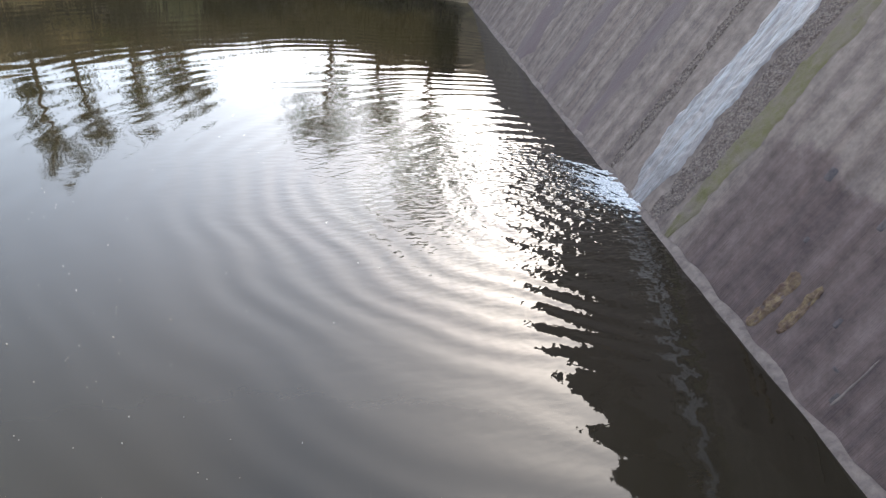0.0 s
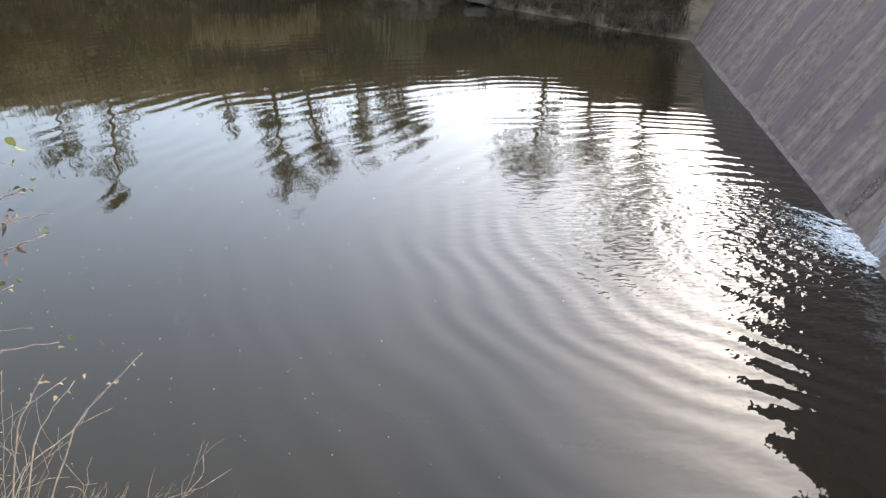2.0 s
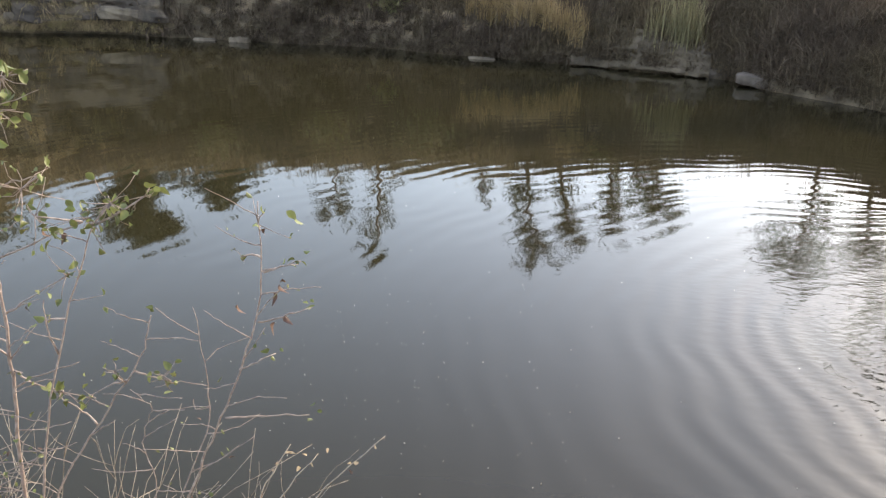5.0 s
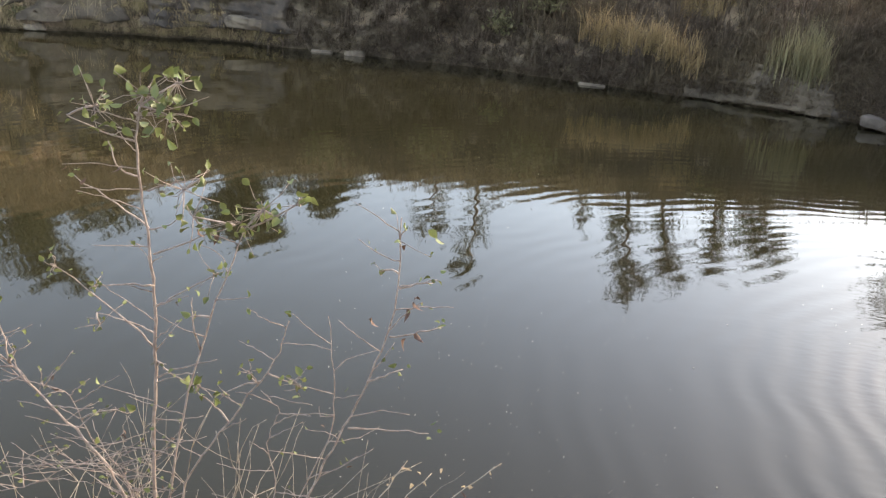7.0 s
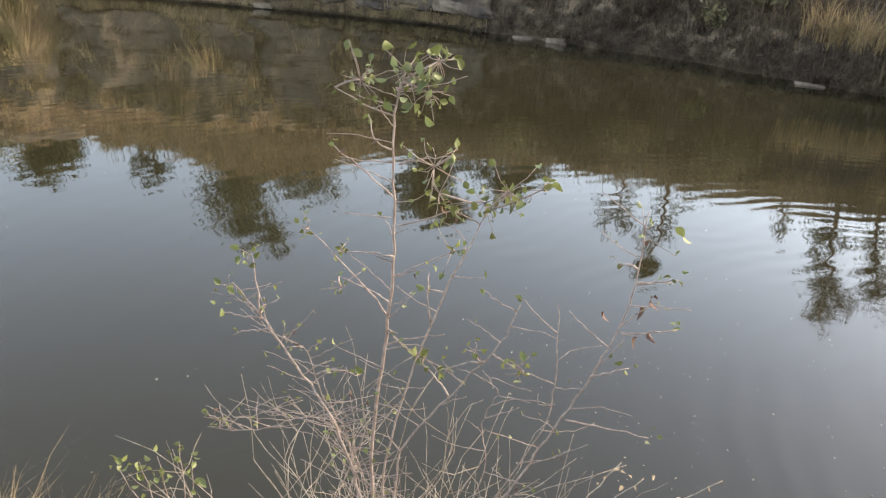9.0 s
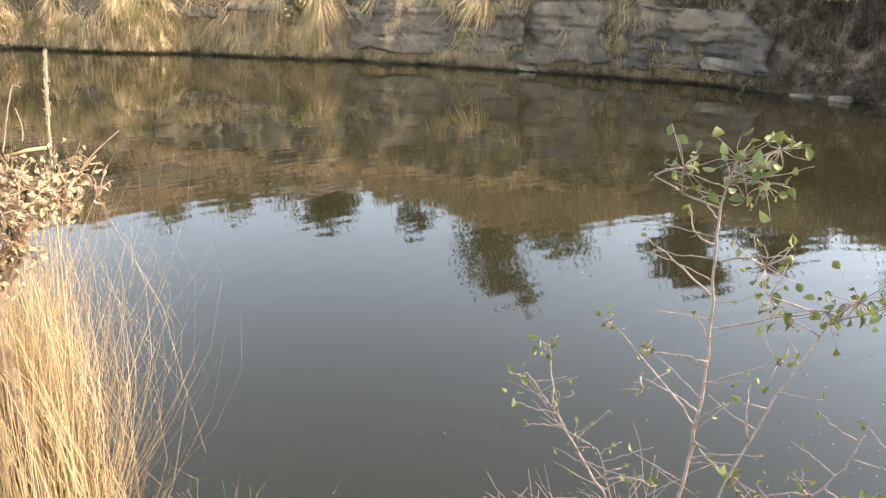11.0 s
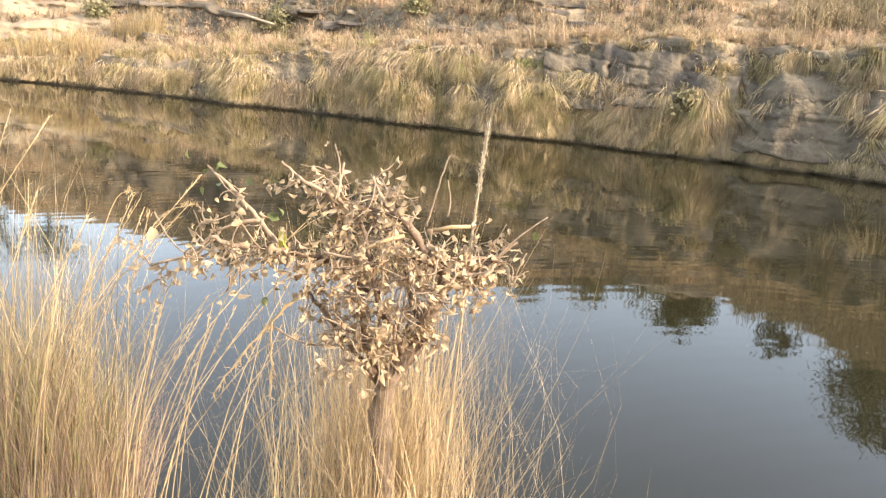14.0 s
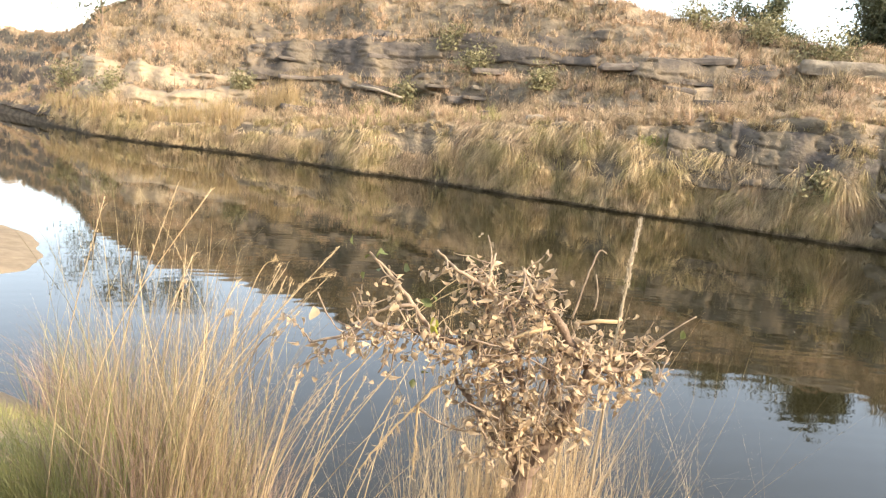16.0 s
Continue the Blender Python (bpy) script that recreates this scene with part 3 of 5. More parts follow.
# ---- far bank: tufts, stones, trees ----
def tufts(shape, roots, blades, length, lean, rise, spread, width, sag, segments=2):
    """Clumps of blades: lean goes out over the water, rise upwards, spread all ways, in shares of the length."""
    roots = np.repeat(roots, blades, axis=0)
    n = len(roots)
    out = np.c_[CX - roots[:, 0], CY - roots[:, 1]]
    out /= np.linalg.norm(out, axis=1)[:, None]
    roots = roots + rng.normal(0, 0.10, (n, 3)) * (1, 1, 0.3) * np.broadcast_to(length, (n,))[:, None] if np.isscalar(length) else roots + rng.normal(0, 0.10, (n, 3)) * (1, 1, 0.3)
    size = rng.uniform(0.55, 1.15, n) * (length if np.isscalar(length) else np.repeat(length, blades))
    jitter = rng.normal(0, spread, (n, 3))
    way = np.c_[out * (lean * rng.uniform(0.3, 1.3, n))[:, None], rise * rng.uniform(0.6, 1.2, n)] + jitter
    shape.blades(roots, roots + way * size[:, None], rng.uniform(0.7, 1.3, n) * width, sag * rng.uniform(0.5, 1.5, n), segments)


def pick(n, a0, a1, o0, o1, seed, keep=0.0, scale=0.4):
    """Scattered places on the far bank, thinned to patches by noise."""
    r = np.random.default_rng(seed)
    a, o = r.uniform(a0, a1, n), o0 + (o1 - o0) * r.uniform(0, 1, n) ** (1.7 if o1 < 3 else 1.0)
    p = place(a, o)
    ok = fbm(p[:, 0] * scale, p[:, 1] * scale + p[:, 2] * 1.3, 3, seed) > keep
    return p[ok]


def high(p, z):
    """Those places that lie above a height."""
    return p[p[:, 2] > z]


# grey-brown scrub; the far bank's shade is partly put into its colour
DARKENED_SCRUB = mat("grey_scrub", (0.175, 0.135, 0.098), 0.9, 0.1, (0.11, 0.085, 0.065), 0.8, island=0.4, third=(0.165, 0.13, 0.085), third_scale=0.3, translucent=0.15)
RUSSET = mat("russet_straw", (0.55, 0.39, 0.26), 0.8, 0.1, (0.40, 0.285, 0.185), 0.8, detail=3.0, island=0.25, third=(0.38, 0.295, 0.19), third_scale=0.35, translucent=0.15, edge=(0.4, 0.62))
def hanging(shape, spots, blades, length, width=0.028):
    """Rounded clumps whose blades arch out from a crown and hang down over the bank."""
    crowns = np.repeat(spots, blades, axis=0)
    n = len(crowns)
    out = np.c_[CX - crowns[:, 0], CY - crowns[:, 1]]
    out /= np.linalg.norm(out, axis=1)[:, None]
    along = np.c_[-out[:, 1], out[:, 0]]
    size = np.repeat(length * rng.uniform(0.6, 1.25, len(spots)), blades) * rng.uniform(0.6, 1.1, n)
    lean = np.repeat(rng.normal(0, 0.18, len(spots)), blades)
    fan = rng.normal(0, 0.34, n)
    reach = rng.uniform(0.12, 0.5, n)
    roots = crowns + np.c_[along * (fan * 0.45 * size)[:, None] + out * rng.uniform(-0.1, 0.12, n)[:, None], rng.normal(0, 0.07, n)]
    drop = rng.uniform(0.55, 1.0, n) - 0.35 * np.abs(fan)
    tips = roots + np.c_[out * (reach * size)[:, None] + along * ((fan * 0.5 + lean) * size)[:, None], -drop * size]
    tips[:, 2] = np.maximum(tips[:, 2], 0.03 + 0.09 * rng.random(n))
    shape.blades(roots, tips, rng.uniform(0.7, 1.3, n) * width, 0.42 * rng.uniform(0.6, 1.4, n), 3)


def row(n, a0, a1, z0, z1, seed, keep, scale=0.55):
    """Places on the face of the far bank between two heights, thinned to patches."""
    r = np.random.default_rng(seed)
    a, z = r.uniform(a0, a1, n), r.uniform(z0, z1, n)
    offs = np.linspace(0, 6, 61)
    ground = np.maximum.accumulate(land(a[:, None] + 0 * offs, far_shore(a)[:, None] + offs), axis=1)
    off = np.array([np.interp(zz, gr, offs) for zz, gr in zip(z, ground)])
    p = place(a, off)
    p[:, 2] = np.maximum(p[:, 2], z0)
    return p[fbm(p[:, 0] * scale + p[:, 1] * scale, p[:, 2] * 0.9, 3, seed) > keep]


g = Shape()
hanging(g, row(620, 37.5, 94, 0.75, 1.25, 31, -0.7), 70, 1.0)
hanging(g, row(900, 9, 92, 0.24, 0.55, 30, -0.6), 34, 0.5)
hanging(g, row(420, 44, 82, 1.5, 2.3, 32, -0.15), 66, 1.1)
hanging(g, row(480, 43, 66, 2.5, 3.5, 33, -0.35), 66, 1.35)
hanging(g, row(230, 12, 38, 0.6, 1.5, 34, -0.25), 60, 0.85)
hanging(g, row(230, 12, 44, 2.2, 4.4, 36, -0.25), 64, 1.3)
hanging(g, row(230, 37, 47, 1.0, 2.2, 39, -0.3), 62, 1.05)
low = place(np.random.default_rng(5).uniform(39, 92, 260), np.random.default_rng(6).uniform(0.0, 0.2, 260))
low[:, 2] = np.clip(low[:, 2], 0.3, 0.8)
edge = pick(2600, 12, 92, 0.7, 2.6, 29, -0.5)
tufts(g, edge[::2], 26, 0.5, 0.35, 0.35, 0.3, 0.03, 0.25)
tufts(g, low, 30, 1.1, 0.35, 0.55, 0.16, 0.03, 0.35, 3)
grass = tagged(part("waterside_grass", g, FAR_STRAW), "dry straw-coloured grass hanging over the far bank", "grass", kind="stuff")
g = Shape()
hanging(g, row(90, 40, 72, 0.8, 2.0, 35, 0.1), 56, 1.05)
hanging(g, row(60, 46, 62, 2.6, 3.2, 38, 0.1), 56, 1.1)
tufts(g, pick(260, 62, 100, 1.0, 5.0, 37, 0.0), 18, 0.7, 0.1, 0.7, 0.22, 0.04, 0.1)
part("green_waterside_grass", g, mat("olive_straw", (0.27, 0.26, 0.10), 0.8, 0.1, (0.42, 0.34, 0.17), 0.9, island=0.4, translucent=0.2))
tagged(bpy.data.objects["green_waterside_grass"], "half-green grass clumps on the far bank", "grass", kind="stuff")
g = Shape()
tufts(g, pick(30000, 30, 104, 1.2, 16, 41, -0.45, 0.9), 10, 0.30, 0.12, 0.6, 0.42, 0.034, 0.15)
tufts(g, pick(1500, 44, 100, 1.2, 15, 42, 0.0, 0.5), 40, 0.65, 0.15, 0.55, 0.42, 0.03, 0.2)
tufts(g, pick(900, 10, 36, 1.4, 14, 43, -0.1), 11, 0.5, 0.1, 0.7, 0.28, 0.045, 0.1)
tagged(part("hillside_grass", g, RUSSET), "short russet dry grass over the hillside", "grass", kind="stuff")
g = Shape()
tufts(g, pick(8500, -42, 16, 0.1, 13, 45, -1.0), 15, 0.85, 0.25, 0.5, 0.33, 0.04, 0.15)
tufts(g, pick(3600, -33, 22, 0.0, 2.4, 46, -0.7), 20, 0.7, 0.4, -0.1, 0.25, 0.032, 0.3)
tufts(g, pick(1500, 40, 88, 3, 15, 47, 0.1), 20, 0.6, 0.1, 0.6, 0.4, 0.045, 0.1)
brow = Shape()
tufts(brow, pick(5200, -16, 35, 3.5, 16, 48, -0.9), 14, 0.9, 0.1, 0.6, 0.4, 0.05, 0.1)
tufts(brow, pick(900, 33, 48, 3.0, 14, 40, 0.0), 16, 0.5, 0.1, 0.6, 0.4, 0.04, 0.1)
tufts(brow, pick(2200, 40, 90, 2.5, 15, 49, 0.1), 16, 0.6, 0.1, 0.6, 0.4, 0.045, 0.1)
tagged(part("olive_scrub", brow, mat("olive_scrub", (0.27, 0.215, 0.125), 0.9, 0.1, (0.35, 0.265, 0.165), 0.6, island=0.4, translucent=0.15)), "olive dry scrub along the brow", "scrub", kind="stuff")
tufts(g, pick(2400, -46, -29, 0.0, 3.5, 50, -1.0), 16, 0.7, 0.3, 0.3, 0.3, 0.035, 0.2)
scrub = tagged(part("grey_scrub", g, DARKENED_SCRUB), "grey-brown dry scrub, its colour darkened for the bank's shade", "scrub", kind="stuff")
g = Shape()
for a, o, n in ((-15, 0.9, 26), (-17, 1.0, 26), (-13.5, 0.7, 14), (-20, 3.0, 30), (-19, 0.6, 16)):
    tufts(g, place(a + rng.normal(0, 0.7, n), o + rng.uniform(-0.3, 0.5, n)), 30, 1.0, 0.15, 0.85, 0.2, 0.03, 0.1)
tufts(g, place(rng.uniform(80, 92, 160), rng.uniform(0.3, 3.5, 160)), 22, 0.9, 0.15, 0.8, 0.25, 0.04, 0.1)
tufts(g, place(77.5 + rng.normal(0, 0.8, 30), 4.5 + rng.uniform(-0.5, 0.5, 30)), 30, 1.6, 0.05, 0.9, 0.12, 0.03, 0.05)
tagged(part("golden_grass", g, mat("golden_straw", (0.44, 0.33, 0.18), 0.8, 0.1, (0.36, 0.26, 0.14), 1.0, island=0.3, translucent=0.25)), "tall golden dry grass by the water", "grass", kind="stuff")
g = Shape()
tufts(g, place(-26.8 + rng.normal(0, 0.7, 26), 0.6 + rng.uniform(-0.3, 0.4, 26)), 26, 1.7, 0.05, 0.95, 0.1, 0.03, 0.05)
tagged(part("reed_clump", g, mat("reed", (0.22, 0.20, 0.11), 0.7, 0.2, (0.31, 0.265, 0.15), 2.0, island=0.3, translucent=0.2)), "tall green reed clump beside the dam", "reeds", kind="stuff")


def stone(name, size, at, seed, turn=0.0, material=None, label="", flat=0.6, layered=False):
    """A weathered block: a blunt box with worn corners and chipped faces."""
    r = np.random.default_rng(seed)
    bm = bmesh.new()
    bmesh.ops.create_cube(bm, size=1.0)
    big = max(size) > 1.8
    bmesh.ops.subdivide_edges(bm, edges=bm.edges[:], cuts=13 if big else 7, use_grid_fill=True)
    off = r.uniform(0, 50, 3)
    size_v, least = Vector(size), min(size)
    for v in bm.verts:
        p = Vector(v.co) * 2
        p = p.lerp(p.normalized() * 1.15, flat)
        q = Vector((p.x * size_v.x, p.y * size_v.y, p.z * size_v.z)) * 0.5
        n = q / least + Vector(off)
        bulge = 0.22 * noise.fractal(n * 0.9, 0.8, 2.0, 3) - 0.16 * abs(noise.noise(n * 1.6)) + 0.10 * noise.fractal(n * 3.2, 0.7, 2.0, 4)
        if layered:
            bulge += 0.03 * math.sin(q.z * 14 + 3 * noise.noise(n))
        v.co = q + q.normalized() * bulge * least
    me = bpy.data.meshes.new(name)
    bm.to_mesh(me)
    bm.free()
    me.materials.append(material or ROCK)
    me.shade_smooth()
    ob = new(name, me)
    ob.matrix_world = Matrix.Translation(at) @ pose(0, 0, 0, r.uniform(-6, 6), r.uniform(-6, 6), turn)
    return tagged(ob, label, "rock")


PALE_ROCK = mat("pale_rock", (0.33, 0.28, 0.21), 0.9, 0.2, (0.215, 0.175, 0.13), 2.0, objrand=0.15, bump=0.06, bump_scale=7.0)
YELLOW_ROCK = mat("yellow_rock", (0.36, 0.28, 0.175), 0.9, 0.2, (0.27, 0.205, 0.135), 1.3, objrand=0.2, bump=0.12, bump_scale=4.0, third=(0.22, 0.17, 0.12), third_scale=1.1)
DARK_ROCK = mat("dark_rock", (0.17, 0.14, 0.115), 0.9, 0.2, (0.11, 0.092, 0.078), 2.0, objrand=0.2, bump=0.04, bump_scale=7.0)
# bearing, behind the waterline, middle height, size along, deep, high, kind
STONES = [
    (36.1, 1.30, 1.66, 3.0, 1.8, 0.5, "tan", "flat tan sandstone ledge jutting from the bank"),
    (35.6, 1.35, 0.85, 2.8, 1.1, 1.6, "tan", "tan sandstone block under a ledge"),
    (20.9, 1.25, 2.9, 2.1, 1.4, 1.1, "dark", "dark overhanging rock in the bank"),
    (10.8, 0.1, 0.72, 2.1, 0.7, 0.42, "tan", "long tan boulder at the water's edge"),
    (24.5, 0.15, 0.12, 0.7, 0.5, 0.24, "pale", "low pale stone at the waterline"),
    (20.0, 0.3, 0.5, 0.7, 0.6, 0.4, "tan", "tan stone at the foot of the bank"),
    (17.5, 0.3, 0.45, 0.8, 0.6, 0.4, "tan", "tan stone at the foot of the bank"),
    (6.2, -0.2, 0.0, 0.75, 0.4, 0.14, "tan", "flat tan stone half in the water"),
    (3.9, 0.0, 0.05, 0.7, 0.5, 0.26, "tan", "wedge of tan stone at the waterline"),
    (-13.2, -0.25, -0.02, 0.9, 0.5, 0.16, "tan", "flat tan slab lying in the shallows"),
    (-29.5, 0.5, 0.15, 1.6, 1.0, 0.35, "dark", "grey slab below the reeds"),
    (-32.4, 0.3, 0.2, 1.4, 0.9, 0.3, "dark", "tilted grey slab beside the dam"),
    (49.1, 1.30, 2.62, 1.4, 1.0, 0.8, "tan", "tan rock standing out of hanging grass"),
    (38.9, 1.20, 2.6, 1.6, 1.1, 1.3, "tan", "tan rock above a ledge"),
    (66.5, 2.0, 3.05, 0.7, 0.5, 0.35, "pale", "pale stone lying on the slope"),
    (53.8, 7.6, 6.0, 3.0, 1.6, 0.9, "tan", "weathered rock shelf on the hillside"),
    (50.6, 8.0, 6.4, 2.2, 1.6, 0.9, "tan", "weathered rock shelf on the hillside"),
    (39.6, 7.6, 6.75, 4.6, 2.0, 0.7, "tan", "long weathered slab on the hillside"),
    (38.6, 7.4, 6.35, 3.6, 1.6, 0.9, "yellow", "yellow hollowed rock under a weathered slab"),]
KINDS = {"pale": PALE_ROCK, "tan": ROCK, "dark": DARK_ROCK, "yellow": YELLOW_ROCK}
for i, (a, o, z, sx, sy, sz, kind, label) in enumerate(STONES):
    stone("rock", (sx, sy, sz), place(a, o, z), 100 + i, a, KINDS[kind], label, 0.3, kind == "yellow" or max(sx, sy) > 2.5)
r = np.random.default_rng(77)
for i in range(30):
    a, o = r.uniform(44, 84), r.uniform(3.5, 12.5)
    sz = r.uniform(0.5, 0.9)
    stone("hill_ledge", (sz * r.uniform(2.2, 4.0), sz * 1.3, sz * r.uniform(0.25, 0.45)), place(a, o) + np.array((0, 0, -sz * 0.05)), 460 + i, a + r.uniform(-8, 8), DARK_ROCK, "long grey rock ledge in the dry hillside", 0.15, True)
for i in range(34):
    a, o = r.uniform(44, 92), r.uniform(2.0, 12)
    sz = r.uniform(0.2, 0.6)
    stone("hill_stone", (sz * r.uniform(1.0, 2.2), sz, sz * 0.6), place(a, o) + np.array((0, 0, sz * 0.1)), 400 + i, a, (PALE_ROCK, DARK_ROCK)[i % 2],
          ("pale stone on the dry hillside", "dark stone on the dry hillside")[i % 2], 0.4)

def hashed(i, j, seed):
    """A steady random value for a pair of whole numbers."""
    v = np.sin(i * 127.1 + j * 311.7 + seed * 74.7) * 43758.5453
    return v - np.floor(v)


def rock_face(a0, a1, z0, z1, proud, material, seed, label, tall=0.55, wide=1.3, push=0.2):
    """An outcrop in the slope: courses of uneven blocks with open cracks between them, sunk into the ground all round."""
    nz = max(int((z1 - z0) / 0.07), 12)
    na = max(int(abs(a1 - a0) * 0.5 / 0.09), 20)
    a, z = np.meshgrid(np.linspace(a0, a1, na), np.linspace(z0, z1, nz), indexing="ij")
    r0 = far_shore(a)
    run = np.radians(a) * r0
    zw = z + 0.2 * fbm(run * 0.25, z * 0.3, 3, seed) + 0.05 * fbm(run * 2.2, z * 2, 2, seed + 1)
    course = np.floor(zw / tall + 0.35 * np.sin(np.floor(zw / tall) * 2.4))
    xw = run + 0.8 * fbm(run * 0.5, z * 0.8, 3, seed + 2) + hashed(course, 0 * course, seed) * 3
    span = wide * (0.6 + 0.8 * hashed(course, 0 * course + 5, seed))
    block = np.floor(xw / span)
    fz, fx = zw / tall - np.floor(zw / tall), xw / span - block
    crack = np.minimum(np.minimum(fz, 1 - fz) * tall, np.minimum(fx, 1 - fx) * span)
    depth = proud + push * (hashed(block, course, seed + 3) - 0.45) + 0.15 * fbm(run * 0.7, z * 1.0, 6, seed + 4, 0.6)
    depth += 0.009 * np.sin(zw * 11 + 2 * fbm(run, z, 2, seed + 6)) * hashed(block, course, seed + 9)
    depth -= 0.2 * np.clip(1 - crack / 0.05, 0, 1) * (hashed(block + 7, course, seed) > 0.4)
    u, v = (a - a0) / (a1 - a0), (z - z0) / (z1 - z0)
    rim = np.minimum(np.minimum(u, 1 - u) * abs(a1 - a0) * 0.5, np.minimum(v * 3, (1 - v)) * (z1 - z0)) + 0.75 * fbm(run * 0.45, z * 0.7, 4, seed + 5)
    depth = np.where(rim < 0.35, depth - (0.35 - rim) * 2.2, depth)
    offs = np.linspace(0, 24, 241)
    flat_a = np.linspace(a0, a1, na)
    ground = np.maximum.accumulate(land(flat_a[:, None] + 0 * offs, far_shore(flat_a)[:, None] + offs), axis=1)
    off = np.stack([np.interp(zz, gr, offs) for zz, gr in zip(z, ground)])
    for _ in range(3):
        off[:, 1:-1] = off[:, :-2] * 0.25 + off[:, 1:-1] * 0.5 + off[:, 2:] * 0.25
    r = r0 + off - depth
    sh = Shape()
    sh.add(np.stack([CX - np.sin(np.radians(a)) * r, CY + np.cos(np.radians(a)) * r, z], -1),
           [(i * nz + j, i * nz + j + 1, (i + 1) * nz + j + 1, (i + 1) * nz + j) for i in range(na - 1) for j in range(nz - 1)])
    tagged(part("rock_outcrop", sh, material), label, "rock")


FACE_ROCK = mat("face_rock", (0.205, 0.165, 0.115), 0.95, 0.1, (0.13, 0.105, 0.078), 1.1, bump=0.10, bump_scale=6.0, third=(0.10, 0.083, 0.064), third_scale=0.8)
GREY_ROCK = mat("grey_rock", (0.125, 0.103, 0.083), 0.95, 0.1, (0.075, 0.064, 0.056), 1.6, bump=0.08, bump_scale=7.0, third=(0.185, 0.145, 0.10), third_scale=0.6)
rock_face(18, 25.5, 0.35, 3.9, 0.2, FACE_ROCK, 11, "cracked tan rock outcrop in the shaded bank", 0.9, 2.0)
rock_face(25, 38.5, 0.35, 3.6, 0.12, FACE_ROCK, 12, "broad tan rock outcrop in the shaded bank", 1.1, 3.0)
# dark grey here puts the face's shade into the rock colour
rock_face(38.5, 46.5, 1.5, 4.2, 0.12, GREY_ROCK, 13, "cracked rock outcrop above the water, coloured dark for its shade", 0.8, 1.3)
rock_face(46, 50.5, 1.4, 3.5, 0.22, FACE_ROCK, 14, "pale rock outcrop between hanging grass", 0.9, 1.4, 0.14)
rock_face(7, 18.5, 0.3, 2.6, 0.25, GREY_ROCK, 15, "grey rock outcrop low in the shaded bank", 0.5, 1.2)
rock_face(79.5, 91.5, 1.7, 4.6, 0.7, YELLOW_ROCK, 16, "sunlit yellow sandstone cliff in the hillside", 1.0, 1.8, 0.4)
rock_face(66, 80, 4.0, 7.6, 0.4, GREY_ROCK, 17, "grey layered rock band on the hillside", 0.6, 1.6, 0.35)
rock_face(55, 67, 6.0, 8.2, 0.3, GREY_ROCK, 18, "grey layered rock band below the brow", 0.7, 1.9, 0.2)
rock_face(44, 55, 5.6, 7.0, 0.25, GREY_ROCK, 19, "grey rock ledge on the hillside", 0.6, 1.9, 0.2)
rock_face(-29, -19.5, 0.05, 1.3, 0.14, FACE_ROCK, 21, "weathered grey rock shelf by the water", 0.28, 1.0, 0.3)
# this bend's bank lies in shade; the grey colour paints that in
rock_face(90.5, 98, 0.4, 4.2, 0.3, GREY_ROCK, 20, "rock outcrop coloured dark for the shaded bank where the water bends", 0.6, 1.8, 0.3)

# driftwood: a bent twig hoop at the waterline, a fallen branch on the slope
hoop = Shape()
t = np.linspace(-0.4, math.pi * 1.5, 16)
c = place(9.4, -0.05, 0.12)
hoop.tube(np.c_[c[0] + 0.28 * np.cos(t), c[1] + 0.08 * np.sin(t), c[2] + 0.2 * np.sin(t)], 0.03, 5)
tagged(part("driftwood_hoop", hoop, BARK), "bent grey driftwood branch at the waterline", "driftwood")
logs = Shape()
p0, p1 = place(72.4, 5.0, 4.15), place(69.2, 4.6, 3.75)
logs.tube([p0, p0 * 0.6 + p1 * 0.4 + np.array((0, 0, 0.08)), p1], [0.05, 0.08, 0.06], 6)
tagged(part("fallen_branch", logs, PALE_ROCK), "bleached fallen branch on the dry slope", "branch")


# ---- trees on the brow ----
def limb_path(start, way, length, bend, steps, r):
    pts, d = [np.array(start, float)], np.array(way, float)
    d /= np.linalg.norm(d)
    for _ in range(steps):
        d = d + r.normal(0, bend, 3)
        d /= np.linalg.norm(d)
        pts.append(pts[-1] + d * length / steps)
    return np.array(pts)


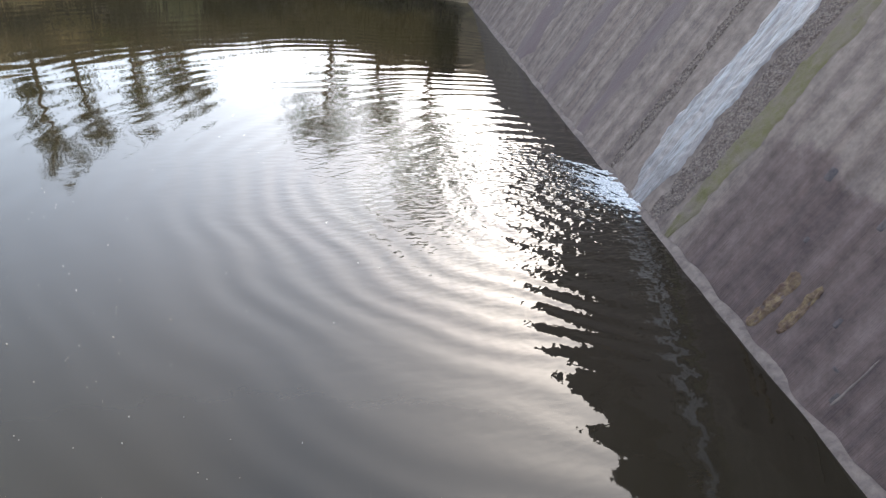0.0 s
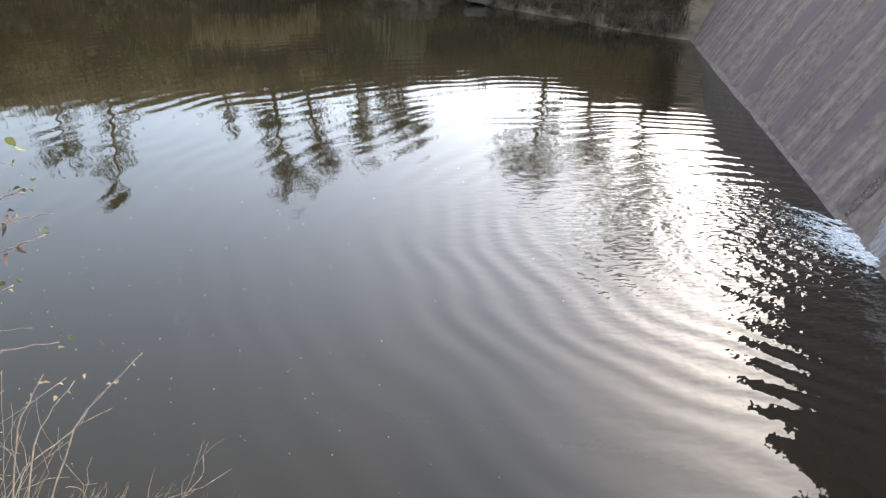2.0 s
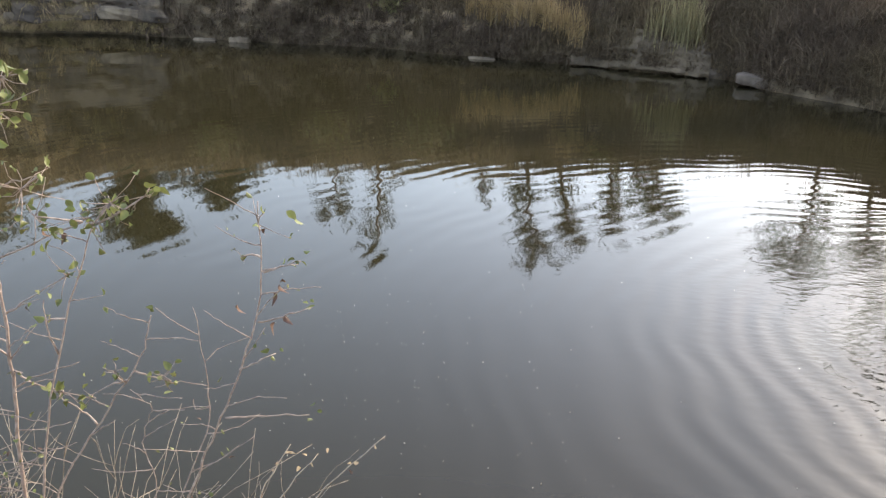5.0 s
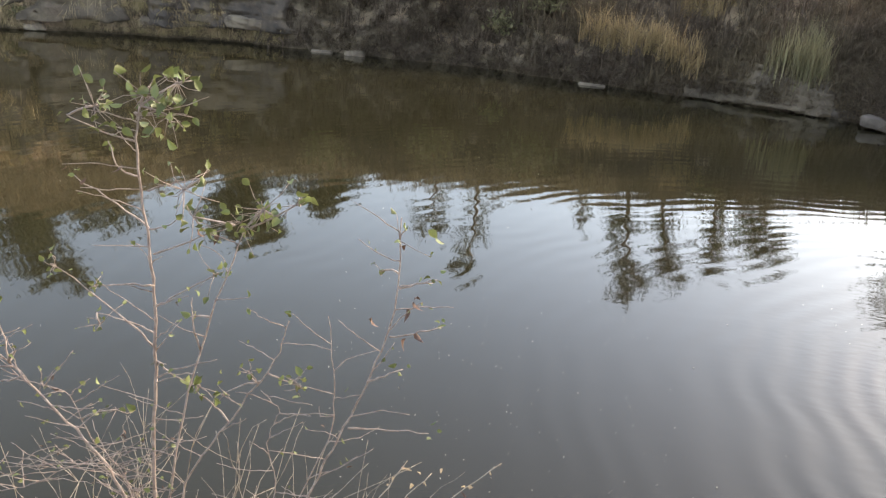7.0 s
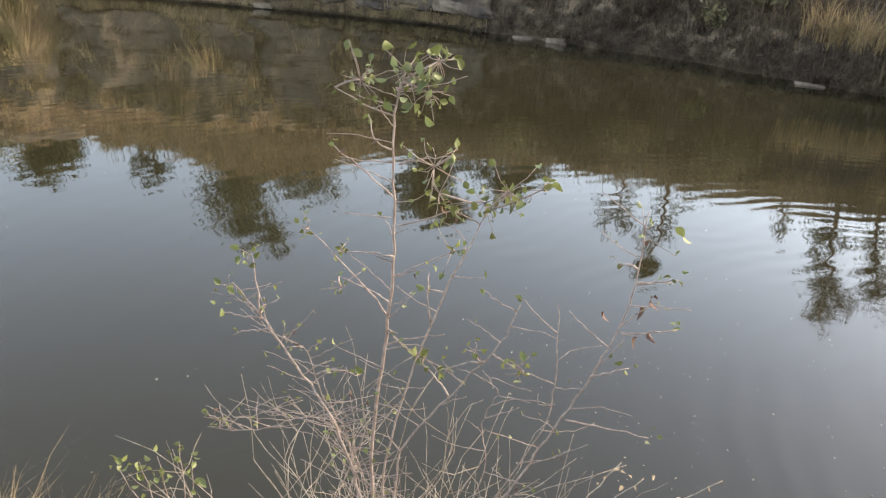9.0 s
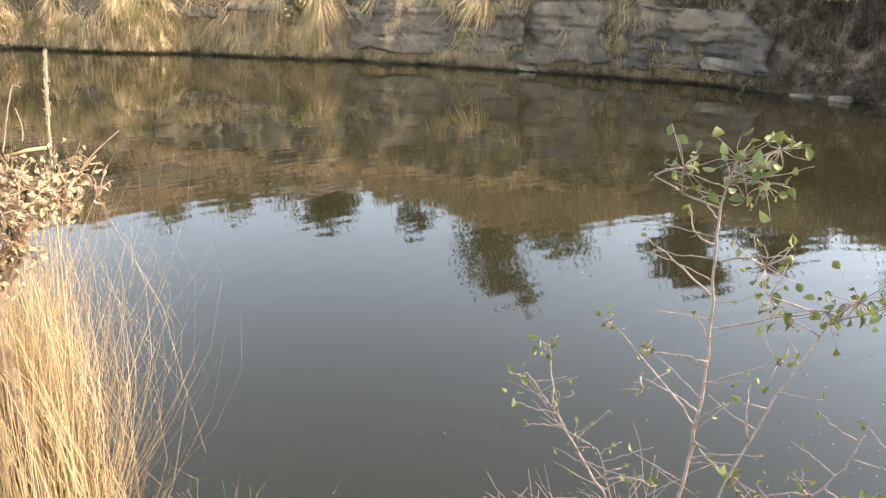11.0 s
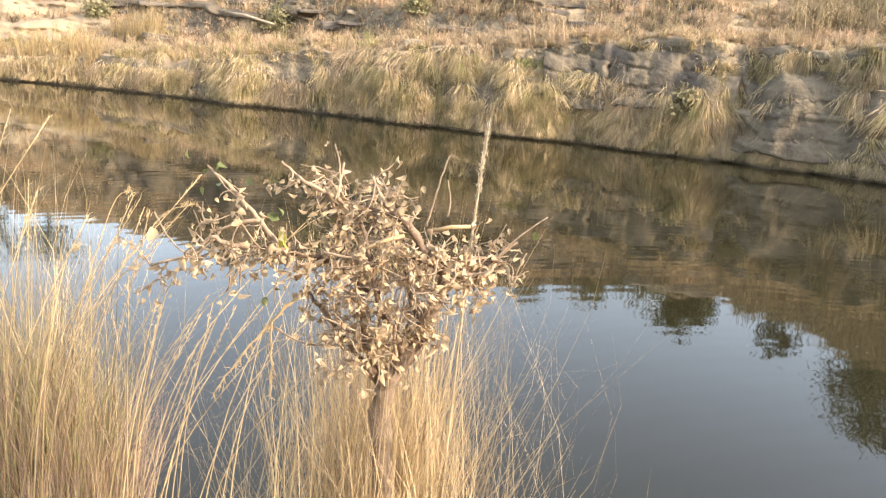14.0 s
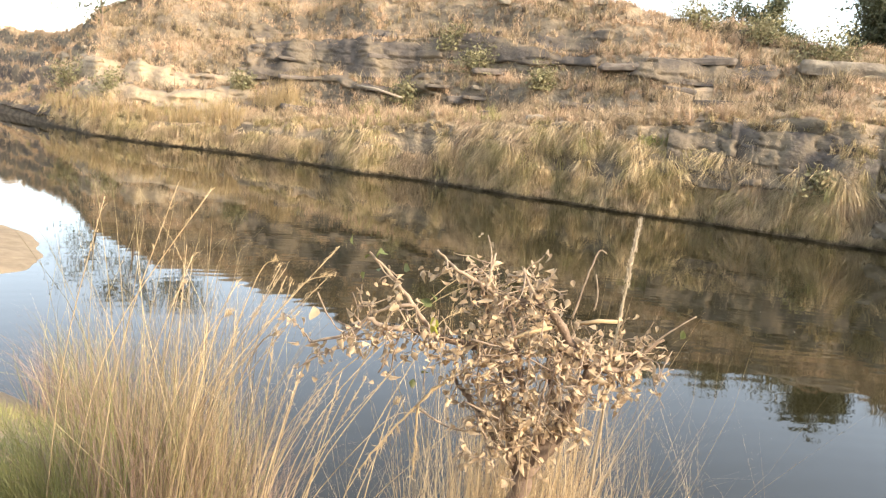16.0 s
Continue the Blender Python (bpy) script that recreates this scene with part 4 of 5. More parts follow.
def tree(name, base, tall, spread, density, seed, label, crown_from=0.35, leaf=0.16):
    r = np.random.default_rng(seed)
    root = new(name)
    root.location = base
    inv = Matrix.Translation(base).inverted()
    base = np.array(base)
    tr = Shape()
    spine = limb_path(base - (0, 0, 0.4), (r.normal(0, 0.05), r.normal(0, 0.05), 1), tall * 0.95, 0.05, 9, r)
    tr.tube(spine, np.linspace(0.016 * tall + 0.03, 0.015, 10), 7)
    tips = []
    limbs = Shape()
    for i in range(13):
        u = r.uniform(crown_from, 0.95)
        at = spine[min(int(u * 9), 8)]
        ang = r.uniform(0, 2 * math.pi)
        span = spread * (0.45 + 0.75 * math.sin(math.pi * min(max((u - crown_from) / (1 - crown_from), 0.08), 0.95)))
        path = limb_path(at, (math.cos(ang), math.sin(ang), 0.55), span, 0.22, 5, r)
        limbs.tube(path, np.linspace(0.006 * tall + 0.012, 0.008, 6), 5)
        for p in path[2:]:
            tips.append(p)
        for _ in range(3):
            q = limb_path(path[r.integers(1, 5)], r.normal(0, 1, 3) + (0, 0, 0.4), span * 0.5, 0.25, 3, r)
            limbs.tube(q, np.linspace(0.018, 0.006, 4), 4)
            tips += [q[1], q[2], q[3]]
    tips = np.array(tips + [spine[-1], spine[-2]])
    n = int(density)
    at = tips[r.integers(0, len(tips), n)] + r.normal(0, spread * 0.13, (n, 3))
    way = r.normal(0, 1, (n, 3))
    way /= np.linalg.norm(way, axis=1)[:, None]
    side = np.cross(way, r.normal(0, 1, (n, 3)))
    side /= np.linalg.norm(side, axis=1)[:, None]
    s = r.uniform(0.6, 1.4, n)[:, None] * leaf
    verts = np.stack([at - way * s * 0.6, at + side * s * 0.38, at + way * s * 0.7, at - side * s * 0.38], 1)
    cr = Shape()
    cr.add(verts, [(4 * i, 4 * i + 1, 4 * i + 2, 4 * i + 3) for i in range(n)])
    for nm, sh, m in (("trunk", tr, BARK), ("limbs", limbs, BARK), ("crown", cr, TREE_LEAF)):
        ob = part(nm, sh, m, root)
        ob.matrix_parent_inverse = inv
        if nm != "trunk":
            tagged(ob, kind="stuff")
    return tagged(root, label, "tree")


# bearing, distance from the near bank, top height, spread, leaves
TREES = [(10.9, 50, 15.0, 2.6, 5200, "dense dark green tree on the brow"), (5.6, 50, 13.2, 2.4, 4800, "dense dark green tree on the brow"),
         (-3.4, 50, 15.0, 1.5, 800, "slender sparse tree on the brow"), (-6.1, 50, 17.4, 1.7, 1300, "tall sparse tree on the brow"),
         (-13.4, 50, 13.0, 0.9, 250, "thin bare young tree on the brow"), (-16.9, 49, 17.2, 2.0, 2300, "tall leafy tree on the brow"),
         (-19.5, 50, 16.0, 1.8, 1700, "leafy slender tree on the brow"), (-23.2, 49, 15.4, 1.7, 1500, "sparse slender tree on the brow"),
         (-26.2, 48, 12.6, 1.9, 2400, "low dense tree on the brow"), (-37.2, 36, 10.4, 2.0, 1500, "sparse tree beyond the dam"),
         (-40.4, 36, 10.0, 1.5, 700, "sparse tree beyond the dam"), (-44.4, 34, 12.2, 2.3, 2600, "leafy tree beyond the dam"),
         (38.1, 48, 12.9, 2.1, 4600, "dense olive-green tree on the brow"), (32.0, 51, 13.8, 1.5, 1500, "airy tree on the brow"),
         (24.0, 51, 15.8, 3.7, 8600, "broad dense green tree on the brow"),
         (44.0, 56, 12.9, 2.0, 3200, "pale green tree behind the brow"), (47.6, 58, 12.6, 1.8, 1500, "pale green tree behind the brow"),
         (89.2, 60, 11.0, 3.0, 900, "wispy grey-green tree on the brow"), (86.8, 60, 13.0, 2.4, 1100, "wispy grey-green tree on the brow"),
         (83.5, 62, 14.0, 2.6, 1400, "grey-green tree on the brow"), (61.2, 50, 12.0, 1.6, 1200, "small green tree on the brow")]
for i, (a, d, top, spread, leaves, label) in enumerate(TREES):
    x, y = CX - math.sin(radians(a)) * d, CY + math.cos(radians(a)) * d
    z = float(height(x, y))
    dense = leaves > 3000
    tree("tree", (x, y, z), top - z, spread, leaves * (3.2 if dense else 1.6), 500 + i, label, 0.12 if dense else 0.35, 0.15 if dense else 0.13)


def shrub(base, wide, tall, n, seed, label, material=None):
    r = np.random.default_rng(seed)
    root = new("shrub")
    root.location = base
    inv = Matrix.Translation(base).inverted()
    st, cr = Shape(), Shape()
    tips = []
    for _ in range(9):
        p = limb_path(base, (r.normal(0, 0.5), r.normal(0, 0.5), 1), tall * r.uniform(0.7, 1.0), 0.2, 4, r)
        st.tube(p, np.linspace(0.03, 0.008, 5), 4)
        tips += list(p[1:])
    tips = np.array(tips)
    at = tips[r.integers(0, len(tips), n)] + r.normal(0, wide * 0.2, (n, 3))
    at[:, 2] = np.maximum(at[:, 2], base[2])
    way, side = r.normal(0, 1, (n, 3)), r.normal(0, 1, (n, 3))
    s = r.uniform(0.05, 0.10, n)[:, None]
    cr.add(np.stack([at - way * s * 0.6, at + side * s * 0.4, at + way * s * 0.6, at - side * s * 0.4], 1), [(4 * i, 4 * i + 1, 4 * i + 2, 4 * i + 3) for i in range(n)])
    for nm, sh, m in (("stems", st, BARK), ("foliage", cr, material or TREE_LEAF)):
        ob = part(nm, sh, m, root)
        ob.matrix_parent_inverse = inv
    tagged(root, label, "shrub")


SAGE = mat("sage_leaf", (0.17, 0.165, 0.085), 0.8, 0.2, (0.26, 0.22, 0.12), 2.0, island=0.35, translucent=0.2)
for i, (a, o, w_, h_, label) in enumerate(((91.0, 5.2, 1.6, 1.8, "green bush below the yellow cliff"), (88.6, 4.6, 1.6, 1.6, "green bush below the yellow cliff"),
                                          (80.0, 6.2, 1.5, 0.9, "low green bush on the slope"), (69.0, 6.5, 1.8, 1.1, "olive bush on the hillside"),
                                          (64.0, 7.5, 2.0, 1.2, "olive bush on the hillside"), (59.5, 5.5, 1.4, 0.9, "olive bush on the hillside"),
                                          (66.0, 8.6, 1.5, 1.2, "olive bush on the hillside"), (41.5, 9.5, 2.2, 1.6, "green bush on the brow"),
                                          (45.5, 10.5, 2.0, 1.3, "green bush on the brow"), (50.0, 10.5, 1.8, 1.2, "green bush on the brow"),
                                          (5.5, 1.0, 1.6, 1.3, "grey-leaved bush on the shaded bank"), (-6.5, 0.5, 0.7, 0.6, "small green bush by the water"),
                                          (-22.5, 4.0, 1.0, 0.9, "small green bush on the shaded bank"), (-2.0, 1.2, 2.0, 1.3, "grey-brown bush on the shaded bank"),
                                          (-9.0, 2.0, 2.2, 1.6, "grey-brown bush on the shaded bank"), (40.3, 0.3, 0.7, 1.2, "thin grey bush at the foot of the bank"),
                                          (25.3, 0.05, 0.35, 0.35, "small yellow-green plant at the waterline"))):
    shrub(tuple(place(a, o)), w_, h_, int(900 * w_), 700 + i, label, SAGE)


# ---- near bank plants ----
def under(base):
    """An Empty at a plant's foot, and the matrix that keeps parts built in world places where they are."""
    return Matrix.Translation(base).inverted()


def leaf_mesh(name, material, long, wide, curl, seed):
    """One small leaf along +y, cupped along its midrib and bent at the tip."""
    r = np.random.default_rng(seed)
    sh = Shape()
    rows = [(0, 0), (0.22, 0.75), (0.5, 1.0), (0.78, 0.62), (1, 0)]
    v = []
    for u, w in rows:
        bend = -curl * long * u * u
        half = w * wide / 2
        lift = half * (0.35 + 0.9 * curl) * r.uniform(0.7, 1.3)
        v += [(-half, u * long, bend + lift), (0, u * long, bend), (half, u * long, bend + lift * r.uniform(0.6, 1.2))]
    f = []
    for i in range(4):
        a = 3 * i
        f += [(a, a + 1, a + 4, a + 3), (a + 1, a + 2, a + 5, a + 4)]
    sh.add(v, f)
    return sh.mesh(name, material)


def leaf_at(mesh, name, pos, way, size, root, inv, r):
    q = Vector(way).to_track_quat("Y", "Z").to_matrix().to_4x4()
    ob = new(name, mesh)
    ob.parent, ob.matrix_parent_inverse = root, inv
    ob.matrix_basis = Matrix.Translation(pos) @ q @ pose(0, 0, 0, 0, r.uniform(0, 360), 0) @ Matrix.Diagonal((size, size, size, 1))
    return ob


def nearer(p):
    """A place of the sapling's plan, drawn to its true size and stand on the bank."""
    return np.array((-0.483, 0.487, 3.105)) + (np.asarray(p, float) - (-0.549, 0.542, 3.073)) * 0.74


def smooth_path(points, steps=5, wobble=0.0, r=None):
    p = np.asarray(points, float)
    t = np.linspace(0, len(p) - 1, (len(p) - 1) * steps + 1)
    q = np.stack([np.interp(t, np.arange(len(p)), p[:, i]) for i in range(3)], 1)
    k = np.array((0.25, 0.5, 0.25))
    for _ in range(3):
        q[1:-1] = q[:-2] * k[0] + q[1:-1] * k[1] + q[2:] * k[2]
    if wobble:
        q[1:-1] += r.normal(0, wobble, q[1:-1].shape)
    return q


LEAVES = [leaf_mesh("leaf", LEAF, 0.034, 0.024, c, 10 + i) for i, c in enumerate((0.1, 0.3, 0.5))]
DARK_LEAVES = [leaf_mesh("withered_leaf", mat("withered_leaf", (0.10, 0.06, 0.05), 0.7, 0.2, (0.17, 0.11, 0.07), 60.0), 0.030, 0.016, 0.9, 20)]
DRY = [leaf_mesh("dry_leaf", DRY_LEAF, 0.024, 0.0175, c, 30 + i) for i, c in enumerate((0.25, 0.5, 0.8, 1.1))]
SAPBARK = mat("sapling_bark", (0.36, 0.295, 0.26), 0.7, 0.3, (0.20, 0.15, 0.13), 70.0, bump=0.0008, bump_scale=300.0)
TWIG = mat("pale_twig", (0.46, 0.39, 0.31), 0.7, 0.3, (0.28, 0.22, 0.17), 50.0, island=0.3)

# the sapling: several thin stems from one foot, leaves at their ends
r = np.random.default_rng(41)
foot = np.array((-0.92, 2.02, float(height(-0.92, 2.02))))
sapling = new("sapling")
sapling.location = foot
inv = under(foot)
STEMS = {"main": ([(-1.27, 2.70, 1.38), (-1.25, 2.70, 1.75), (-1.24, 2.70, 2.02), (-1.25, 2.70, 2.24), (-1.28, 2.70, 2.55), (-1.26, 2.70, 2.66)], 0.0105),
         "second": ([(-1.21, 2.66, 1.41), (-1.14, 2.66, 1.81), (-1.05, 2.66, 2.12), (-0.97, 2.66, 2.34)], 0.007),
         "leaning": ([(-1.29, 2.60, 1.39), (-1.39, 2.60, 1.61), (-1.50, 2.60, 1.74), (-1.61, 2.60, 1.88), (-1.73, 2.62, 1.98)], 0.0085),
         "left_fork": ([(-1.34, 2.66, 1.50), (-1.44, 2.66, 1.62), (-1.49, 2.66, 1.78), (-1.58, 2.66, 1.80)], 0.004),
         "arched": ([(-1.30, 2.69, 1.29), (-1.34, 2.69, 1.45), (-1.47, 2.69, 1.52), (-1.63, 2.69, 1.42), (-1.74, 2.69, 1.38), (-1.86, 2.69, 1.37)], 0.0042),
         "arched_low": ([(-1.28, 2.67, 1.36), (-1.40, 2.67, 1.54), (-1.55, 2.67, 1.49), (-1.71, 2.67, 1.49)], 0.0036),
         "hooked": ([(-0.86, 2.72, 1.42), (-0.92, 2.72, 1.60), (-0.86, 2.72, 1.72), (-0.93, 2.72, 1.79)], 0.0032),
         "outer": ([(-0.76, 2.69, 1.44), (-0.70, 2.69, 1.60), (-0.61, 2.69, 1.82), (-0.55, 2.69, 2.00), (-0.52, 2.69, 2.18), (-0.53, 2.69, 2.40)], 0.0065),
         "low": ([(-1.17, 2.67, 1.47), (-1.01, 2.67, 1.71), (-0.87, 2.67, 1.93), (-0.84, 2.67, 2.06)], 0.006),
         "thin": ([(-0.70, 2.72, 1.64), (-0.70, 2.72, 1.83), (-0.73, 2.72, 2.06)], 0.004)}
TWIGS = [((-1.25, 2.70, 2.31), (-1.47, 2.74, 2.44)), ((-1.25, 2.70, 2.42), (-1.09, 2.66, 2.48)), ((-1.24, 2.70, 2.23), (-1.01, 2.72, 2.33)),
         ((-1.24, 2.70, 2.13), (-1.40, 2.67, 2.13)), ((-1.24, 2.70, 2.06), (-1.06, 2.73, 2.17)), ((-1.24, 2.70, 1.97), (-1.42, 2.72, 2.02)),
         ((-1.28, 2.70, 2.56), (-1.45, 2.68, 2.62)), ((-0.52, 2.69, 2.18), (-0.41, 2.70, 2.21)), ((-0.54, 2.69, 2.02), (-0.38, 2.70, 2.06)),
         ((-0.60, 2.69, 1.86), (-0.49, 2.71, 1.90)), ((-0.65, 2.69, 1.69), (-0.39, 2.70, 1.68)), ((-1.63, 2.60, 1.90), (-1.67, 2.62, 2.09)),
         ((-1.62, 2.60, 1.89), (-1.76, 2.61, 1.88)), ((-1.59, 2.60, 1.86), (-1.72, 2.60, 1.81)), ((-1.24, 2.70, 1.92), (-1.52, 2.70, 2.17)), ((-1.02, 2.67, 1.70), (-1.12, 2.68, 1.80)), ((-0.92, 2.67, 1.85), (-1.04, 2.68, 1.79)), ((-0.90, 2.67, 1.88), (-0.80, 2.67, 1.84)), ((-1.24, 2.70, 1.88), (-1.14, 2.72, 1.80)),
         ((-1.25, 2.70, 1.82), (-1.06, 2.70, 1.90)), ((-1.10, 2.66, 1.95), (-1.12, 2.66, 2.12)), ((-1.27, 2.70, 2.46), (-1.36, 2.72, 2.55))]
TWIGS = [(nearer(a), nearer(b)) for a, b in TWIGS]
grown = []
for pts, rad in STEMS.values():
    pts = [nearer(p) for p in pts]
    low = np.array(pts[0])
    start = foot + (low - foot) * (0.25, 0.4, 0) + np.array((0, 0, 0.0))
    path = smooth_path([start, (start + low) / 2 + np.array((0, 0, 0.05)), *pts], 5, 0.0018, r)
    sh = Shape()
    sh.tube(path, np.linspace(rad * 0.54, rad * 0.19, len(path)), 7)
    grown.append(path)
    part("stem", sh, SAPBARK, sapling).matrix_parent_inverse = inv
for a, b in TWIGS:
    sh = Shape()
    path = smooth_path([a, a * 0.6 + b * 0.4 + r.normal(0, 0.008, 3), b], 4, 0.0015, r)
    sh.tube(path, np.linspace(0.0025, 0.0011, len(path)), 5)
    part("twig", sh, SAPBARK, sapling).matrix_parent_inverse = inv
    for _ in range(r.integers(1, 5)):
        leaf_at(LEAVES[r.integers(3)], "leaf", b + r.normal(0, 0.012, 3), r.normal(0, 1, 3) + (b - a) * 4, r.uniform(0.3, 0.62), sapling, inv, r)
for path in grown:
    for i in range(6, len(path) - 1, 2 if path[-1][0] > -0.86 else 1):
        side = r.choice((-1, 1))
        b = path[i] + np.array((side * r.uniform(0.03, 0.14), r.normal(0, 0.03), r.uniform(0.0, 0.08)))
        sh = Shape()
        q = smooth_path([path[i], path[i] * 0.5 + b * 0.5 + r.normal(0, 0.007, 3), b], 4, 0.0012, r)
        sh.tube(q, np.linspace(0.0015, 0.0007, len(q)), 4)
        part("twig", sh, SAPBARK, sapling).matrix_parent_inverse = inv
        for _ in range(r.integers(0, 3)):
            leaf_at((LEAVES + DARK_LEAVES)[r.integers(4)], "leaf", q[r.integers(3, len(q))] + r.normal(0, 0.006, 3), r.normal(0, 1, 3), r.uniform(0.25, 0.48), sapling, inv, r)
CLUSTERS = [((-1.16, 2.70, 2.73), 13, 0.040, 1.15), ((-1.25, 2.70, 2.69), 14, 0.04, 1.0), ((-1.38, 2.69, 2.65), 14, 0.035, 0.85), ((-1.18, 2.69, 2.64), 13, 0.035, 0.85), ((-1.27, 2.70, 2.63), 9, 0.03, 0.85),
            ((-0.92, 2.67, 2.40), 18, 0.045, 0.85), ((-0.98, 2.66, 2.36), 12, 0.04, 0.8), ((-1.14, 2.67, 2.44), 12, 0.05, 0.8), ((-1.12, 2.68, 2.36), 9, 0.04, 0.8), ((-0.83, 2.67, 2.42), 7, 0.025, 0.9),
            ((-1.68, 2.62, 2.09), 5, 0.022, 0.7), ((-1.75, 2.62, 1.97), 4, 0.018, 0.7), ((-1.62, 2.62, 1.93), 3, 0.018, 0.6), ((-1.41, 2.69, 2.12), 4, 0.02, 0.75), ((-1.40, 2.69, 2.00), 5, 0.024, 0.65), ((-1.52, 2.69, 2.18), 5, 0.025, 0.7), ((-1.13, 2.69, 2.04), 3, 0.016, 0.7), ((-1.03, 2.69, 1.79), 4, 0.03, 0.7), ((-0.96, 2.68, 1.87), 4, 0.02, 0.7), ((-1.82, 2.69, 1.41), 4, 0.025, 0.7), ((-1.58, 2.67, 1.80), 4, 0.03, 0.6), ((-1.07, 2.72, 2.17), 5, 0.03, 0.8), ((-0.82, 2.67, 1.86), 7, 0.03, 0.8), ((-0.53, 2.69, 2.33), 4, 0.03, 0.8),
            ((-0.58, 2.69, 2.23), 2, 0.015, 0.8), ((-1.36, 2.67, 1.72), 4, 0.04, 0.8), ((-1.12, 2.69, 1.81), 7, 0.026, 0.9)]
spots = np.concatenate(grown + [np.array([a, b]) for a, b in TWIGS])
for c, n, s, size in CLUSTERS:
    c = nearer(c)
    near = spots[np.argmin(np.linalg.norm(spots - np.array(c), axis=1))]
    sh = Shape()
    q = smooth_path([near, near * 0.5 + np.array(c) * 0.5 + r.normal(0, 0.006, 3), c], 3)
    sh.tube(q, np.linspace(0.0026, 0.0018, len(q)), 5)
    for _ in range(int(n * 1.3)):
        p = np.array(c) + r.normal(0, s * 0.76, 3)
        sh.tube([c, (p + c) / 2 + r.normal(0, 0.004, 3), p], [0.0010, 0.0008, 0.0006], 4)
        leaf_at(LEAVES[r.integers(3)], "leaf", p, r.normal(0, 1, 3) + (0, 0, 0.2), size * r.uniform(0.45, 0.95), sapling, inv, r)
    tagged(part("leaf_stalk", sh, SAPBARK, sapling), kind="stuff").matrix_parent_inverse = inv
for c in ((-0.45, 2.69, 2.37), (-0.43, 2.69, 2.35)):
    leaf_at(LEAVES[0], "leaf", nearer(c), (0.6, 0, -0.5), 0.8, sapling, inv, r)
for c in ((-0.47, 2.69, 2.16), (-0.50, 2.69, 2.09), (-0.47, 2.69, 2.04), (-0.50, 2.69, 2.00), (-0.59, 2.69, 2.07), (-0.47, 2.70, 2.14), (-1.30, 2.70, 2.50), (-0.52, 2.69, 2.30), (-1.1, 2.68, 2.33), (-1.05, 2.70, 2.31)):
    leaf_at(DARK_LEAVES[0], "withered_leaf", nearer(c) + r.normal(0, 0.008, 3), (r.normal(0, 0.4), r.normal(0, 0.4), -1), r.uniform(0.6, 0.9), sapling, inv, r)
tagged(sapling, "thin-stemmed sapling with sparse green leaves by the water", "sapling")

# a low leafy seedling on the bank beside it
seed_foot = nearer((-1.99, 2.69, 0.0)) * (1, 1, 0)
seed_foot[2] = float(height(seed_foot[0], seed_foot[1])) - 0.01
seedling = new("seedling")
seedling.location = seed_foot
inv = under(seed_foot)
for end in ((-1.97, 2.69, 1.27), (-1.92, 2.69, 1.21), (-2.06, 2.69, 1.19), (-2.14, 2.70, 1.14), (-2.24, 2.71, 1.09)):
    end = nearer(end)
    sh = Shape()
    path = smooth_path([seed_foot, seed_foot * 0.4 + end * 0.6 + np.array((0.02, 0, 0.03)), end], 5, 0.002, r)
    sh.tube(path, np.linspace(0.0026, 0.001, len(path)), 5)
    part("stem", sh, SAPBARK, seedling).matrix_parent_inverse = inv
    for _ in range(9):
        leaf_at(LEAVES[r.integers(3)], "leaf", path[r.integers(len(path) - 3, len(path))] + r.normal(0, 0.012, 3), r.normal(0, 1, 3), r.uniform(0.45, 0.8), seedling, inv, r)
tagged(seedling, "low leafy green seedling beside the sapling", "seedling")

# bare tangled twigs round its foot
def twig_tangle(base, n, reach, tall, seed, label, material, rad=0.0022):
    r = np.random.default_rng(seed)
    sh = Shape()
    for _ in range(n):
        a = np.array(base) + r.normal(0, reach * 0.4, 3) * (1, 0.5, 0)
        d = np.array((r.normal(0, 0.55), r.normal(0, 0.3), 1.0))
        p = limb_path(a, d, tall * r.uniform(0.5, 1.1), 0.26, 7, r)
        sh.tube(p, np.linspace(rad * r.uniform(0.8, 1.6), rad * 0.4, 8), 4)
        for _ in range(r.integers(2, 6)):
            q = limb_path(p[r.integers(2, 7)], d + r.normal(0, 0.9, 3), tall * 0.25, 0.2, 4, r)
            sh.tube(q, np.linspace(rad * 0.7, rad * 0.3, 5), 4)
    tagged(part("dry_twigs", sh, material), label, "twigs", kind="stuff")


twig_tangle((-1.02, 2.05, 1.28), 90, 0.34, 0.80, 51, "pale tangled dry twigs round the sapling", TWIG, 0.0014)
twig_tangle((-0.70, 2.08, 1.28), 34, 0.26, 0.72, 52, "bare dry twigs beside the sapling", TWIG, 0.0013)
twig_tangle((-0.30, 2.25, 1.20), 5, 0.25, 0.36, 53, "bare dry twigs over the water's edge", TWIG, 0.0013)

# a bent twig with a few dry leaves, leaning out over the water
sprig_foot = np.array((-0.55, 2.00, float(height(-0.55, 2.00)) - 0.02))
sprig = new("dry_sprig")
sprig.location = sprig_foot
inv = under(sprig_foot)
for end in ((-0.36, 2.80, 1.46), (-0.14, 2.72, 1.57), (-0.45, 2.72, 1.56)):
    sh = Shape()
    end = nearer(end)
    path = smooth_path([sprig_foot, sprig_foot * 0.4 + end * 0.6 + np.array((-0.03, 0, 0.12)), end], 6, 0.003, r)
    sh.tube(path, np.linspace(0.0028, 0.0009, len(path)), 4)
    part("twig", sh, TWIG, sprig).matrix_parent_inverse = inv
    for _ in range(5):
        leaf_at((DRY + DARK_LEAVES)[r.integers(5)], "dry_leaf", path[r.integers(len(path) - 4, len(path))] + r.normal(0, 0.012, 3), r.normal(0, 1, 3), r.uniform(0.35, 0.6), sprig, inv, r)
